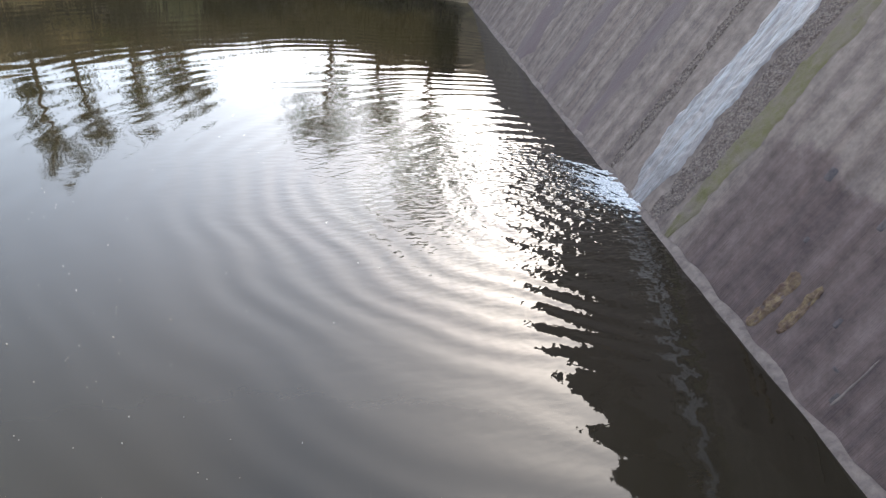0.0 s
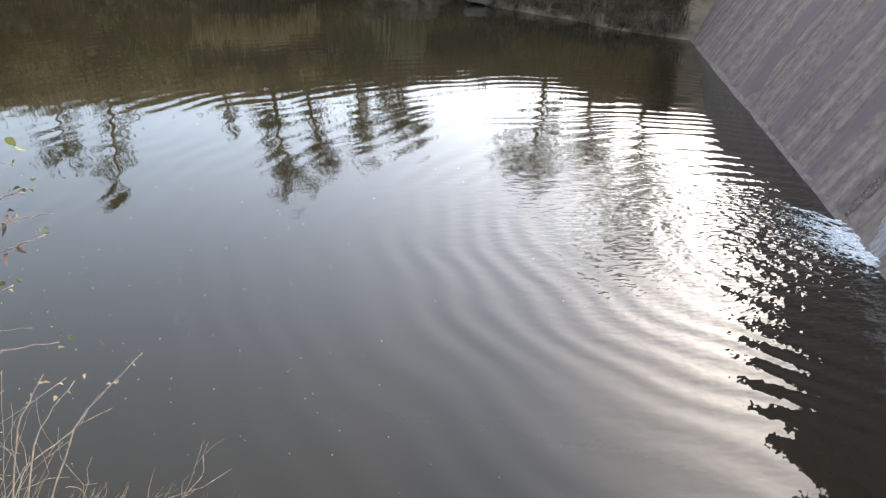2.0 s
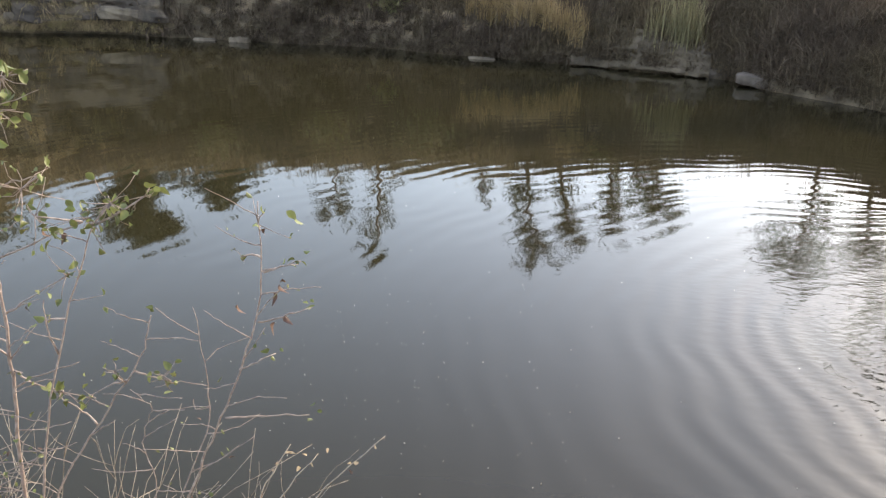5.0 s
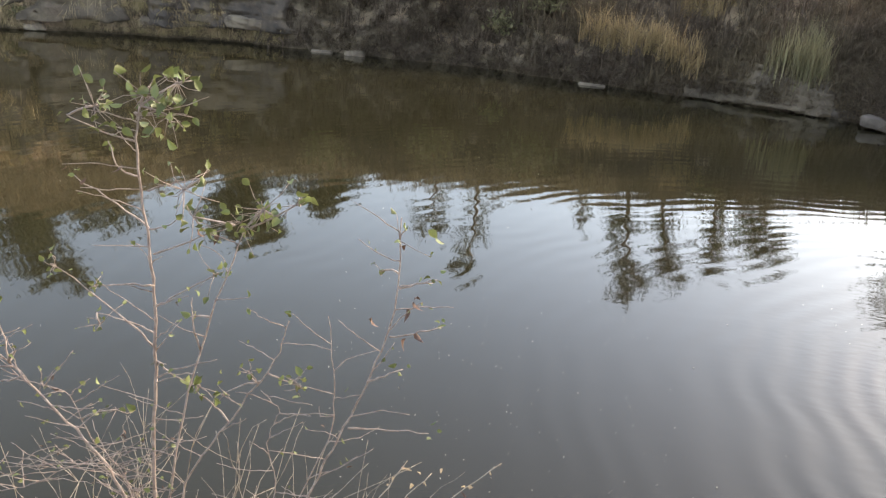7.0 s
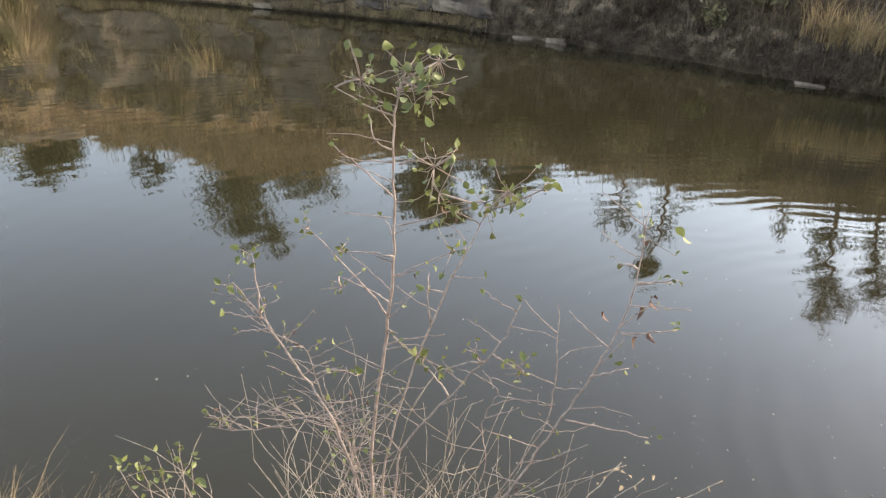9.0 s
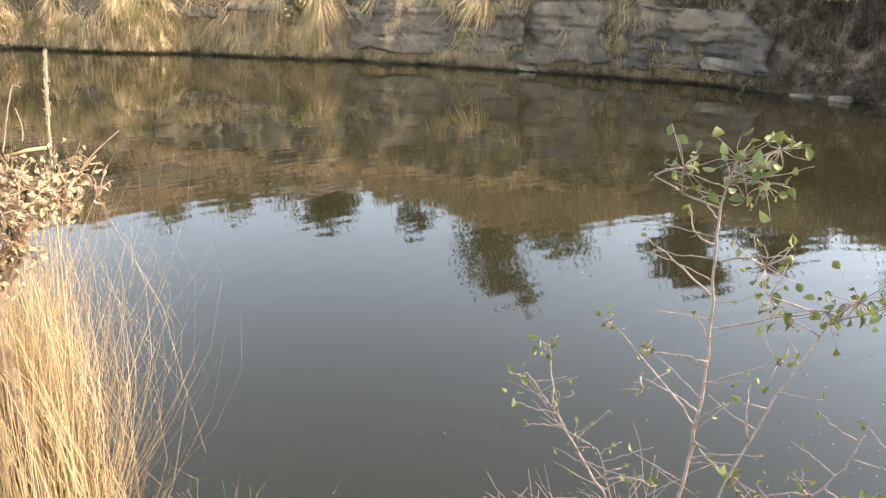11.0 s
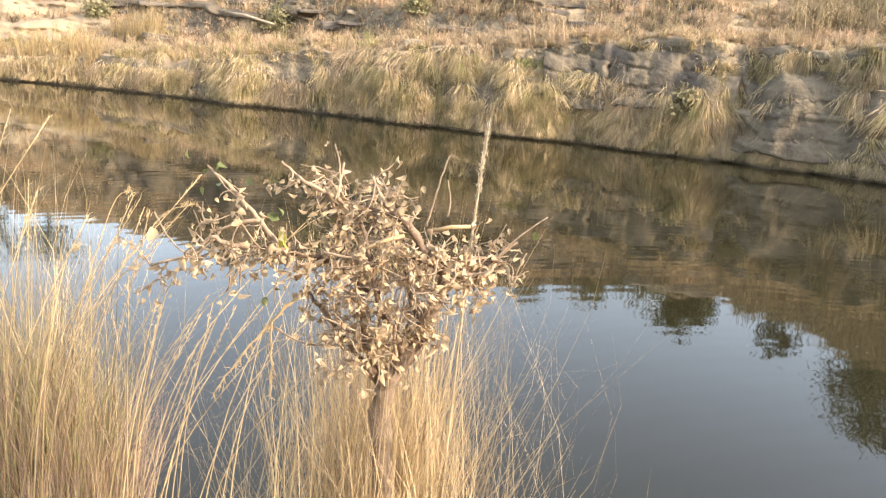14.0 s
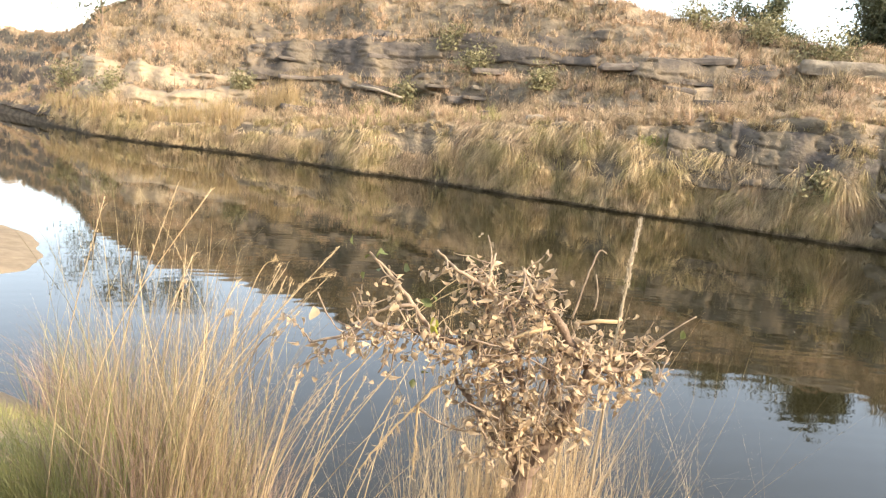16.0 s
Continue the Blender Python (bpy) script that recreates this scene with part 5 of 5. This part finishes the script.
tagged(sprig, "bent bare twig with a few curled dry leaves", "twig")

# the withered bush: a crooked trunk, forked branches, a mass of curled dry leaves
r = np.random.default_rng(61)
SPOT, ALONG, BEHIND = np.array((-2.292, 1.383, 0.0)), np.array((0.508, 0.861, 0.0)), np.array((-0.861, 0.508, 0.0))


def at_bush(u, d, z):
    """A point by its place across the bush, behind its middle and above the pond."""
    return np.array((-1.106, 0.711, 3.056)) + (SPOT + ALONG * u + BEHIND * d - (-1.045, 0.696, 0) + np.array((0, 0, z - 3.055))) * 0.875


foot = at_bush(0.06, 0.02, 1.5)
foot[2] = float(height(foot[0], foot[1])) - 0.03
bush = new("withered_bush")
bush.location = foot
inv = under(foot)
BUSH_BARK = mat("bush_bark", (0.25, 0.18, 0.13), 0.85, 0.2, (0.11, 0.075, 0.055), 38.0, bump=0.004, bump_scale=140.0)
DRY_TWIG = mat("dry_twig", (0.40, 0.31, 0.22), 0.8, 0.2, (0.25, 0.18, 0.13), 60.0, island=0.3)
wood = smooth_path([tuple(foot), at_bush(0.09, 0.02, 1.6), at_bush(0.075, 0.01, 2.0), at_bush(0.05, 0, 2.22), at_bush(0.033, 0, 2.36), at_bush(0.041, 0, 2.42),
                    at_bush(0.08, 0, 2.474), at_bush(0.107, 0, 2.525), at_bush(0.126, 0, 2.583), at_bush(0.144, 0, 2.64)], 5, 0.0015, r)
sh = Shape()
sh.tube(wood, np.linspace(0.025, 0.0115, len(wood)) * (1 + r.normal(0, 0.07, len(wood))), 9)
part("trunk", sh, BUSH_BARK, bush).matrix_parent_inverse = inv
knots = []


def limb(name, rad, *points):
    path = smooth_path([at_bush(*p) for p in points], 5, rad * 0.2, r)
    sh = Shape()
    sh.tube(path, np.linspace(rad, max(rad * 0.4, 0.0011), len(path)) * (1 + r.normal(0, 0.08, len(path))), 7)
    part(name, sh, BUSH_BARK if rad > 0.0055 else DRY_TWIG, bush).matrix_parent_inverse = inv
    if name == "branch":
        knots.extend(p for p in (path[2:] if points[0][0] > -0.1 else path[::2]) if p[2] > 2.54)


limb("branch", 0.0085, (0.144, 0, 2.64), (0.097, -0.01, 2.69), (0.062, -0.02, 2.74), (0.031, -0.02, 2.762), (-0.013, 0, 2.76), (-0.047, 0.02, 2.755))
limb("branch", 0.0065, (0.144, 0, 2.64), (0.103, -0.02, 2.675), (0.075, -0.03, 2.679))
limb("branch", 0.005, (0.144, 0, 2.64), (0.17, 0.02, 2.664), (0.231, 0.04, 2.678))
limb("branch", 0.006, (0.144, 0, 2.64), (0.173, 0.0, 2.647), (0.209, 0.03, 2.638), (0.241, 0.05, 2.669), (0.282, 0.06, 2.703))
limb("branch", 0.004, (0.031, -0.02, 2.762), (0.006, -0.02, 2.792), (-0.007, 0, 2.822))
limb("branch", 0.0045, (-0.043, 0.02, 2.755), (-0.089, 0.0, 2.784), (-0.141, -0.02, 2.809), (-0.173, -0.02, 2.839))
limb("branch", 0.004, (-0.073, 0.0, 2.775), (-0.068, 0.02, 2.813), (-0.064, 0.03, 2.838))
limb("branch", 0.007, (0.026, 0, 2.417), (-0.045, 0.02, 2.495), (-0.097, 0.03, 2.557), (-0.125, 0.03, 2.584))
limb("branch", 0.007, (0.029, 0, 2.409), (-0.006, 0.03, 2.497), (-0.026, 0.04, 2.596), (-0.06, 0.02, 2.707), (-0.089, 0, 2.784))
limb("branch", 0.007, (0.08, 0, 2.474), (0.025, -0.04, 2.567), (-0.001, -0.05, 2.673), (-0.029, -0.02, 2.751))
limb("branch", 0.006, (0.107, 0, 2.525), (0.075, 0.06, 2.579), (0.06, 0.07, 2.647), (0.022, 0.06, 2.708))
limb("branch", 0.0075, (-0.003, 0.03, 2.594), (-0.06, 0.01, 2.646), (-0.097, -0.02, 2.666), (-0.162, -0.04, 2.678), (-0.22, -0.05, 2.685))
limb("branch", 0.005, (-0.22, -0.05, 2.685), (-0.264, -0.05, 2.684), (-0.288, -0.05, 2.702), (-0.318, -0.05, 2.661), (-0.393, -0.06, 2.638))
limb("branch", 0.004, (-0.203, -0.05, 2.735), (-0.246, -0.05, 2.726), (-0.278, -0.05, 2.709))
limb("branch", 0.0045, (-0.162, -0.04, 2.678), (-0.202, -0.05, 2.732), (-0.239, -0.05, 2.775), (-0.267, -0.05, 2.801), (-0.297, -0.05, 2.825))
limb("twig", 0.0016, (-0.318, -0.05, 2.661), (-0.345, -0.05, 2.666), (-0.369, -0.06, 2.703), (-0.386, -0.06, 2.738))
limb("twig", 0.0018, (0.099, 0.05, 2.724), (0.109, 0.06, 2.766), (0.121, 0.06, 2.821), (0.133, 0.06, 2.867), (0.148, 0.06, 2.859))
limb("twig", 0.0015, (0.138, 0.05, 2.745), (0.143, 0.05, 2.772), (0.133, 0.05, 2.817))
limb("twig", 0.0016, (0.241, 0.05, 2.669), (0.275, 0.05, 2.712), (0.334, 0.05, 2.76))
limb("twig", 0.002, (-0.181, -0.02, 2.523), (-0.108, -0.03, 2.49), (-0.012, -0.04, 2.508), (0.045, -0.03, 2.516))
limb("twig", 0.002, (-0.087, -0.05, 2.559), (-0.037, -0.06, 2.547), (0.047, -0.05, 2.505))
limb("twig", 0.002, (-0.088, -0.06, 2.686), (-0.001, -0.06, 2.675), (0.089, -0.05, 2.633))
limb("branch", 0.004, (0.05, 0, 2.44), (0.0, -0.03, 2.52), (-0.02, -0.04, 2.60))
limb("branch", 0.004, (0.06, 0, 2.46), (0.05, -0.05, 2.55), (0.06, -0.06, 2.63))
limb("branch", 0.004, (0.03, 0, 2.42), (0.07, 0.04, 2.50), (0.10, 0.05, 2.57))
limb("branch", 0.004, (0.02, 0, 2.42), (-0.03, -0.04, 2.47), (-0.07, -0.05, 2.55))
for u in (-0.06, -0.02, 0.02, 0.06, 0.10):
    limb("branch", 0.0026, (u * 0.6 + 0.02, 0.0, 2.50), (u, -0.04, 2.55), (u * 1.15, -0.06, 2.62), (u * 1.2, -0.05, 2.68))
knots = np.array(knots)
tw, ends = Shape(), []
for i in range(520):
    a = knots[r.integers(len(knots))] if i < 340 else ends[r.integers(len(ends))]
    p = limb_path(a, r.normal(0, 1, 3) + (0, 0, -0.1 if a[2] < 2.72 else -0.7), r.uniform(0.026, 0.075), 0.3, 5, r)
    tw.tube(p, np.linspace(0.0015, 0.0007, 6), 4)
    ends += list(p[2:])
ob = tagged(part("twiggery", tw, DRY_TWIG, bush, "fine tangled dry twigs"), kind="stuff")
ob.matrix_parent_inverse = inv
ends = np.array(ends)
ends = ends[np.min(np.linalg.norm(ends[:, None] - wood[None, 14:], axis=2), 1) > 0.022]
for i in range(300):
    e = ends[r.integers(len(ends))]
    leaf_at(DRY[r.integers(4)], "dry_leaf", e + r.normal(0, 0.004, 3), r.normal(0, 0.7, 3) + (0, 0, -0.8), r.uniform(0.4, 0.75), bush, inv, r)
rest = Shape()
for i in range(1500):
    me = DRY[r.integers(4)]
    e = ends[r.integers(len(ends))] + r.normal(0, 0.006, 3)
    m = Matrix.Translation(e) @ Vector(r.normal(0, 0.7, 3) + (0, 0, -0.8)).to_track_quat("Y", "Z").to_matrix().to_4x4() @ pose(0, 0, 0, 0, r.uniform(0, 360), 0)
    sc = r.uniform(0.32, 0.66)
    rest.add([m @ (v.co * sc) for v in me.vertices], [tuple(p.vertices) for p in me.polygons])
ob = part("dry_leaves", rest, DRY_LEAF, bush, "curled pale brown leaves")
ob.matrix_parent_inverse = inv
tagged(ob, kind="stuff")
YELLOW = leaf_mesh("yellow_leaf", mat("yellow_leaf", (0.55, 0.50, 0.10), 0.5, 0.3, (0.40, 0.42, 0.10), 40.0, translucent=0.35), 0.036, 0.028, 0.2, 44)
for c in ((-0.166, -0.06, 2.72), (-0.16, -0.06, 2.715)):
    leaf_at(YELLOW, "yellow_leaf", at_bush(*c), (0.2, 0.1, -1), 0.8, bush, inv, r)
leaf_at(DRY[1], "dry_leaf", at_bush(-0.393, -0.06, 2.71), (0.1, 0.1, -1), 1.1, bush, inv, r)
for c in ((-0.328, -0.05, 2.835), (-0.294, -0.05, 2.82), (-0.276, -0.05, 2.835), (-0.285, -0.04, 2.81), (-0.217, -0.05, 2.80), (-0.163, -0.05, 2.745), (-0.17, -0.04, 2.735), (-0.192, -0.03, 2.585),
          (-0.164, -0.03, 2.60), (0.31, 0.05, 2.711), (-0.302, -0.05, 2.785), (-0.27, -0.05, 2.80)):
    leaf_at(LEAVES[r.integers(3)], "leaf", at_bush(*c), r.normal(0, 1, 3), r.uniform(0.45, 0.65), bush, inv, r)
tagged(bush, "withered bush with curled brown leaves in dry grass", "bush")

# broken straws and a tall seed stalk caught in the bush
for a, b in (((0.109, 0.02, 2.722), (0.183, 0.03, 2.734)), ((-0.018, -0.05, 2.693), (0.057, -0.03, 2.721))):
    sh = Shape()
    a, b = at_bush(*a), at_bush(*b)
    sh.tube([a, a * 0.5 + b * 0.5 + np.array((0, 0, 0.003)), b], [0.0032, 0.0036, 0.0032], 6)
    tagged(part("broken_straw", sh, STRAW), "broken pale straw lying in the bush", "straw")
sh = Shape()
stalk = smooth_path([at_bush(0.17, 0.06, 1.35), at_bush(0.18, 0.06, 2.2), at_bush(0.188, 0.06, 2.655), at_bush(0.194, 0.06, 2.777), at_bush(0.196, 0.06, 2.838), at_bush(0.203, 0.06, 2.915)], 5)
sh.tube(stalk, np.linspace(0.0032, 0.0014, len(stalk)), 5)
top = stalk[stalk[:, 2] > 2.68]
n = 420
at = top[r.integers(0, len(top) - 1, n)]
at = at + (top[1] - top[0]) * r.uniform(0, 1.0, n)[:, None] + r.normal(0, 0.0018, (n, 3))
sh.blades(at, at + np.c_[r.normal(0, 0.0035, (n, 2)), r.uniform(0.003, 0.012, n)], 0.0018, 0.1, 2)
tagged(part("seed_stalk", sh, mat("seed_stalk", (0.58, 0.49, 0.36), 0.7, 0.2, (0.48, 0.39, 0.27), 60.0, translucent=0.2)), "tall fluffy dry seed stalk behind the bush", "seed stalk")
for pts in ([(-0.111, -0.05, 2.617), (-0.177, -0.06, 2.552), (-0.174, -0.06, 2.477), (-0.173, -0.06, 2.402)], [(-0.124, -0.05, 2.603), (-0.183, -0.06, 2.537), (-0.228, -0.07, 2.481), (-0.272, -0.08, 2.408)]):
    sh = Shape()
    path = smooth_path([at_bush(*p) for p in pts], 5, 0.0015, r)
    sh.tube(path, np.linspace(0.0024, 0.0014, len(path)), 5)
    at = path[r.integers(len(path) // 2, len(path), 50)]
    sh.blades(at, at + np.c_[r.normal(0, 0.008, (50, 2)), r.normal(-0.014, 0.008, 50)], 0.002, 0.05, 2)
    tagged(part("hanging_straw", sh, STRAW), "frayed straw hanging from the bush", "straw")


# ---- near bank grass ----
def clump(shape, centre, radius, n, tall, splay, width, sag=0.12, segments=5, drift=(0, 0), power=1.0, loose=0.12):
    """n blades rising from a patch of the near bank; outer ones splay further."""
    ang, rad = rng.uniform(0, 2 * np.pi, n), np.sqrt(rng.uniform(0, 1, n))
    x, y = centre[0] + np.cos(ang) * rad * radius[0], centre[1] + np.sin(ang) * rad * radius[1]
    root = np.c_[x, y, np.maximum(height(x, y), 0) - 0.02]
    size = tall * rng.uniform(0.45, 1.0, n) ** power
    fan = splay * (0.3 + rad) * rng.uniform(0.2, 1.4, n)
    way = np.c_[np.cos(ang) * fan + rng.normal(0, loose, n) + drift[0], np.sin(ang) * fan + rng.normal(0, loose, n) + drift[1], np.ones(n)]
    way /= np.linalg.norm(way, axis=1)[:, None]
    shape.blades(root, root + way * size[:, None], rng.uniform(0.6, 1.3, n) * width, sag * rng.uniform(0.2, 1.6, n), segments)


g = Shape()
stand = at_bush(0.06, 0.12, 0)[:2]
for _ in range(26):
    clump(g, stand + rng.normal(0, 0.042, 2), (0.02, 0.02), 34, rng.uniform(1.15, 1.6), 0.05, 0.0028, 0.06, 8, rng.normal(0, 0.028, 2), 0.4, 0.04)
for _ in range(26):
    clump(g, stand + rng.normal(0, 0.10, 2), (0.01, 0.01), 1, rng.uniform(0.6, 1.0), 0.1, 0.0022, 0.25, 8, rng.normal(0, 0.12, 2), 0.5, 0.1)
clump(g, stand, (0.085, 0.09), 140, 1.55, 0.04, 0.0026, 0.04, 7, (0, 0), 0.35, 0.05)
clump(g, stand, (0.09, 0.10), 150, 1.3, 0.05, 0.0026, 0.35, 8, (0, 0), 0.6, 0.07)
clump(g, stand, (0.11, 0.12), 90, 0.85, 0.12, 0.0024, 0.4, 8, (0, 0), 0.8, 0.12)
clump(g, at_bush(-0.10, 0.02, 0)[:2], (0.045, 0.045), 110, 1.5, 0.05, 0.0026, 0.12, 8, (0, 0), 0.5, 0.05)
clump(g, at_bush(0.02, 0.08, 0)[:2], (0.12, 0.10), 90, 0.8, 0.3, 0.0024, 0.3, 8, (0, 0), 0.6, 0.14)
n = 560
caught = at_bush(0.05, 0.04, 0) + ALONG * rng.uniform(-0.13, 0.12, n)[:, None] + BEHIND * rng.uniform(0.02, 0.17, n)[:, None]
caught[:, 2] = height(caught[:, 0], caught[:, 1]) - 0.02
tips = caught + np.c_[rng.normal(0, 0.035, (n, 2)), rng.uniform(2.3, 2.78, n) - caught[:, 2]]
g.blades(caught, tips, rng.uniform(0.002, 0.0038, n), 0.02, 8)
g2 = Shape()
clump(g2, stand, (0.09, 0.10), 520, 1.3, 0.05, 0.0028, 0.3, 8, (0, 0), 0.7, 0.07)
tagged(part("straw_grass", g, STRAW), "tall golden dry grass round the withered bush", "grass", kind="stuff")
tagged(part("brown_grass", g2, mat("brown_straw", (0.34, 0.23, 0.13), 0.7, 0.2, (0.24, 0.16, 0.09), 6.0, island=0.35, translucent=0.2)), "brown matted grass inside the straw", "grass", kind="stuff")
g = Shape()
for _ in range(16):
    clump(g, np.array((-3.95, 1.0)) + rng.normal(0, 1, 2) * (0.15, 0.14) - (0.06, 0.06), (0.05, 0.05), 28, rng.uniform(0.9, 1.65), 0.05, 0.0032, 0.10, 8, rng.normal(0.0, 0.08, 2), 0.8, 0.07)
clump(g, (-3.95, 1.02), (0.26, 0.32), 240, 1.65, 0.07, 0.004, 0.12, 6, (0.0, 0.02), 1.0, 0.09)
clump(g, (-3.92, 1.05), (0.25, 0.25), 200, 1.4, 0.10, 0.0034, 0.3, 8, (0, 0), 1.0, 0.14)
clump(g, (-4.7, 0.95), (0.3, 0.3), 260, 0.8, 0.4, 0.003, 0.25, 6)
clump(g, (-7.2, 0.75), (0.4, 0.3), 500, 1.0, 0.3, 0.004, 0.2, 5)
tagged(part("tall_grass", g, mat("tall_straw", (0.56, 0.43, 0.26), 0.65, 0.25, (0.33, 0.25, 0.14), 3.0, island=0.55, third=(0.30, 0.27, 0.13), third_scale=1.2, translucent=0.2)), "tall straw-coloured bank grass", "grass", kind="stuff")
g = Shape()
clump(g, (-4.05, 0.92), (0.36, 0.36), 800, 1.05, 0.10, 0.004, 0.2, 6, (0, 0), 1.2)
clump(g, (-3.6, 0.3), (0.9, 0.9), 4200, 0.2, 0.7, 0.004, 0.2, 3)
clump(g, (-5.2, 0.1), (1.6, 0.9), 6500, 0.14, 0.8, 0.004, 0.2, 3)
clump(g, (-4.3, 0.6), (0.45, 0.3), 1900, 0.6, 0.5, 0.003, 0.3, 6)
tagged(part("green_grass", g, GREEN_GRASS), "green bank grass under the straw", "grass", kind="stuff")
g = Shape()
clump(g, (-3.90, 1.0), (0.34, 0.34), 1250, 1.1, 0.12, 0.0022, 0.3, 8, (-0.02, 0), 0.9, 0.16)
clump(g, (-4.4, 0.85), (0.5, 0.35), 700, 0.85, 0.4, 0.0022, 0.25, 6, (0, 0), 0.9, 0.2)
clump(g, (-7.0, 0.7), (0.5, 0.4), 700, 0.8, 0.4, 0.003, 0.25, 5)
tagged(part("russet_grass", g, mat("russet_grass", (0.40, 0.29, 0.22), 0.7, 0.2, (0.28, 0.19, 0.14), 5.0, island=0.35, translucent=0.25)), "fine russet-grey grass among the straw", "grass", kind="stuff")
# tall stems with seed heads above the clump
g = Shape()
for i in range(46):
    x, y = -3.85 + rng.normal(0, 0.25), 1.12 + rng.normal(0, 0.25)
    z = float(height(x, y))
    lean = np.array((rng.normal(0.08, 0.14), rng.normal(0.22, 0.16)))
    tall = rng.uniform(1.0, 1.3) if i % 3 else rng.uniform(1.3, 1.5)
    p = smooth_path([(x, y, z), (x + lean[0] * 0.4, y + lean[1] * 0.4, z + tall * 0.6), (x + lean[0] * tall, y + lean[1] * tall, z + tall), *([(x + lean[0] * tall * 1.25, y + lean[1] * tall * 1.25, z + tall + 0.02)] if i % 4 == 0 else [])], 5)
    g.tube(p, np.linspace(0.0024, 0.0012, len(p)), 4)
    hd = p[-2] + (p[-1] - p[-3]) * rng.uniform(-0.6, 0.5, 34)[:, None] + rng.normal(0, 0.004, (34, 3))
    g.blades(hd, hd + np.c_[lean[0] * 0.04 + rng.normal(0, 0.008, 34), lean[1] * 0.04 + rng.normal(0, 0.008, 34), rng.uniform(0.008, 0.025, 34)], 0.0025, 0.1, 2)
tagged(part("seed_heads", g, STRAW), "tall grass stems with dry seed heads", "grass", kind="stuff")
g = Shape()
clump(g, (-2.68, 2.45), (0.22, 0.2), 170, 1.0, 0.35, 0.003, 0.25, 5)
clump(g, (-2.1, 2.0), (0.3, 0.3), 260, 0.6, 0.5, 0.003, 0.25, 5)
clump(g, (-0.7, 2.1), (0.7, 0.4), 400, 0.28, 0.5, 0.003, 0.25, 4)
clump(g, (0.9, 1.4), (0.7, 0.4), 400, 0.25, 0.5, 0.003, 0.3, 4)
clump(g, (1.35, 2.0), (0.12, 0.12), 14, 0.75, 0.6, 0.003, 0.3, 5)
clump(g, (1.4, 0.4), (0.4, 0.6), 260, 0.3, 0.5, 0.003, 0.3, 4)
tagged(part("sparse_grass", g, STRAW), "sparse dry grass at the near water's edge", "grass", kind="stuff")
g = Shape()
clump(g, (-0.6, 0.0), (2.3, 2.2), 16000, 0.12, 0.8, 0.007, 0.2, 3)
clump(g, (-3.4, -0.6), (2.6, 1.6), 12000, 0.12, 0.8, 0.007, 0.2, 3)
g3 = Shape()
clump(g3, (-0.6, 0.0), (2.4, 2.3), 15000, 0.11, 0.8, 0.007, 0.2, 3)
clump(g3, (-3.4, -0.6), (2.6, 1.6), 12000, 0.12, 0.8, 0.007, 0.2, 3)
tagged(part("green_turf", g3, GREEN_GRASS), "short green turf on the near bank", "grass", kind="stuff")
tagged(part("bank_turf", g, STRAW), "short dry turf on the near bank", "grass", kind="stuff")

# ---- sand spit across the shallows ----
sp = Shape()
n = 90
u = np.linspace(0, 2 * np.pi, n, endpoint=False)
rings = []
for k, (f, z) in enumerate(((1.0, -0.05), (0.85, 0.02), (0.5, 0.09), (0.15, 0.12))):
    rr = f * (1 + 0.16 * fbm(np.cos(u) * 1.6 + 5, np.sin(u) * 1.6, 4, 18))
    rings.append(np.c_[-16.3 + np.cos(u) * rr * 3.1, -1.85 + np.sin(u) * rr * 2.15, np.full(n, z) + 0.02 * fbm(u * 3 + k, u * 0, 2, 4)])
sp.add(np.concatenate(rings), [(k * n + i, k * n + (i + 1) % n, (k + 1) * n + (i + 1) % n, (k + 1) * n + i) for k in range(3) for i in range(n)] + [tuple(3 * n + i for i in range(n))])
SAND = mat("sand", (0.31, 0.245, 0.165), 0.95, 0.1, (0.22, 0.17, 0.115), 3.0, bump=0.02, bump_scale=12.0)
tagged(part("sand_spit", sp, SAND), "low tan sand spit in the shallows", "sand spit", kind="structure")

# ---- specks drifting on the water ----
fl = Shape()
for i in range(320):
    if i < 170:
        x, y = 0.3 + rng.normal(0, 0.8), 5.6 + rng.normal(0, 1.6)
    elif i < 240:
        x, y = rng.uniform(-4, 5), rng.uniform(3.5, 12)
    else:
        x, y = rng.uniform(-12, 2), rng.uniform(4, 16)
    s = rng.uniform(0.002, 0.006)
    t = rng.uniform(0, 6.28)
    c, sn = math.cos(t) * s, math.sin(t) * s
    fl.add([(x + c, y + sn, 0.004), (x - sn * 0.6, y + c * 0.6, 0.004), (x - c, y - sn, 0.004), (x + sn * 0.6, y - c * 0.6, 0.004), (x, y, 0.010)],
           [(0, 1, 4), (1, 2, 4), (2, 3, 4), (3, 0, 4)])
tagged(part("floating_specks", fl, mat("chaff", (0.70, 0.66, 0.56), 0.8, 0.2, (0.5, 0.45, 0.36), 50.0, island=0.3)), "pale specks of chaff floating on the pond", "chaff", kind="stuff")
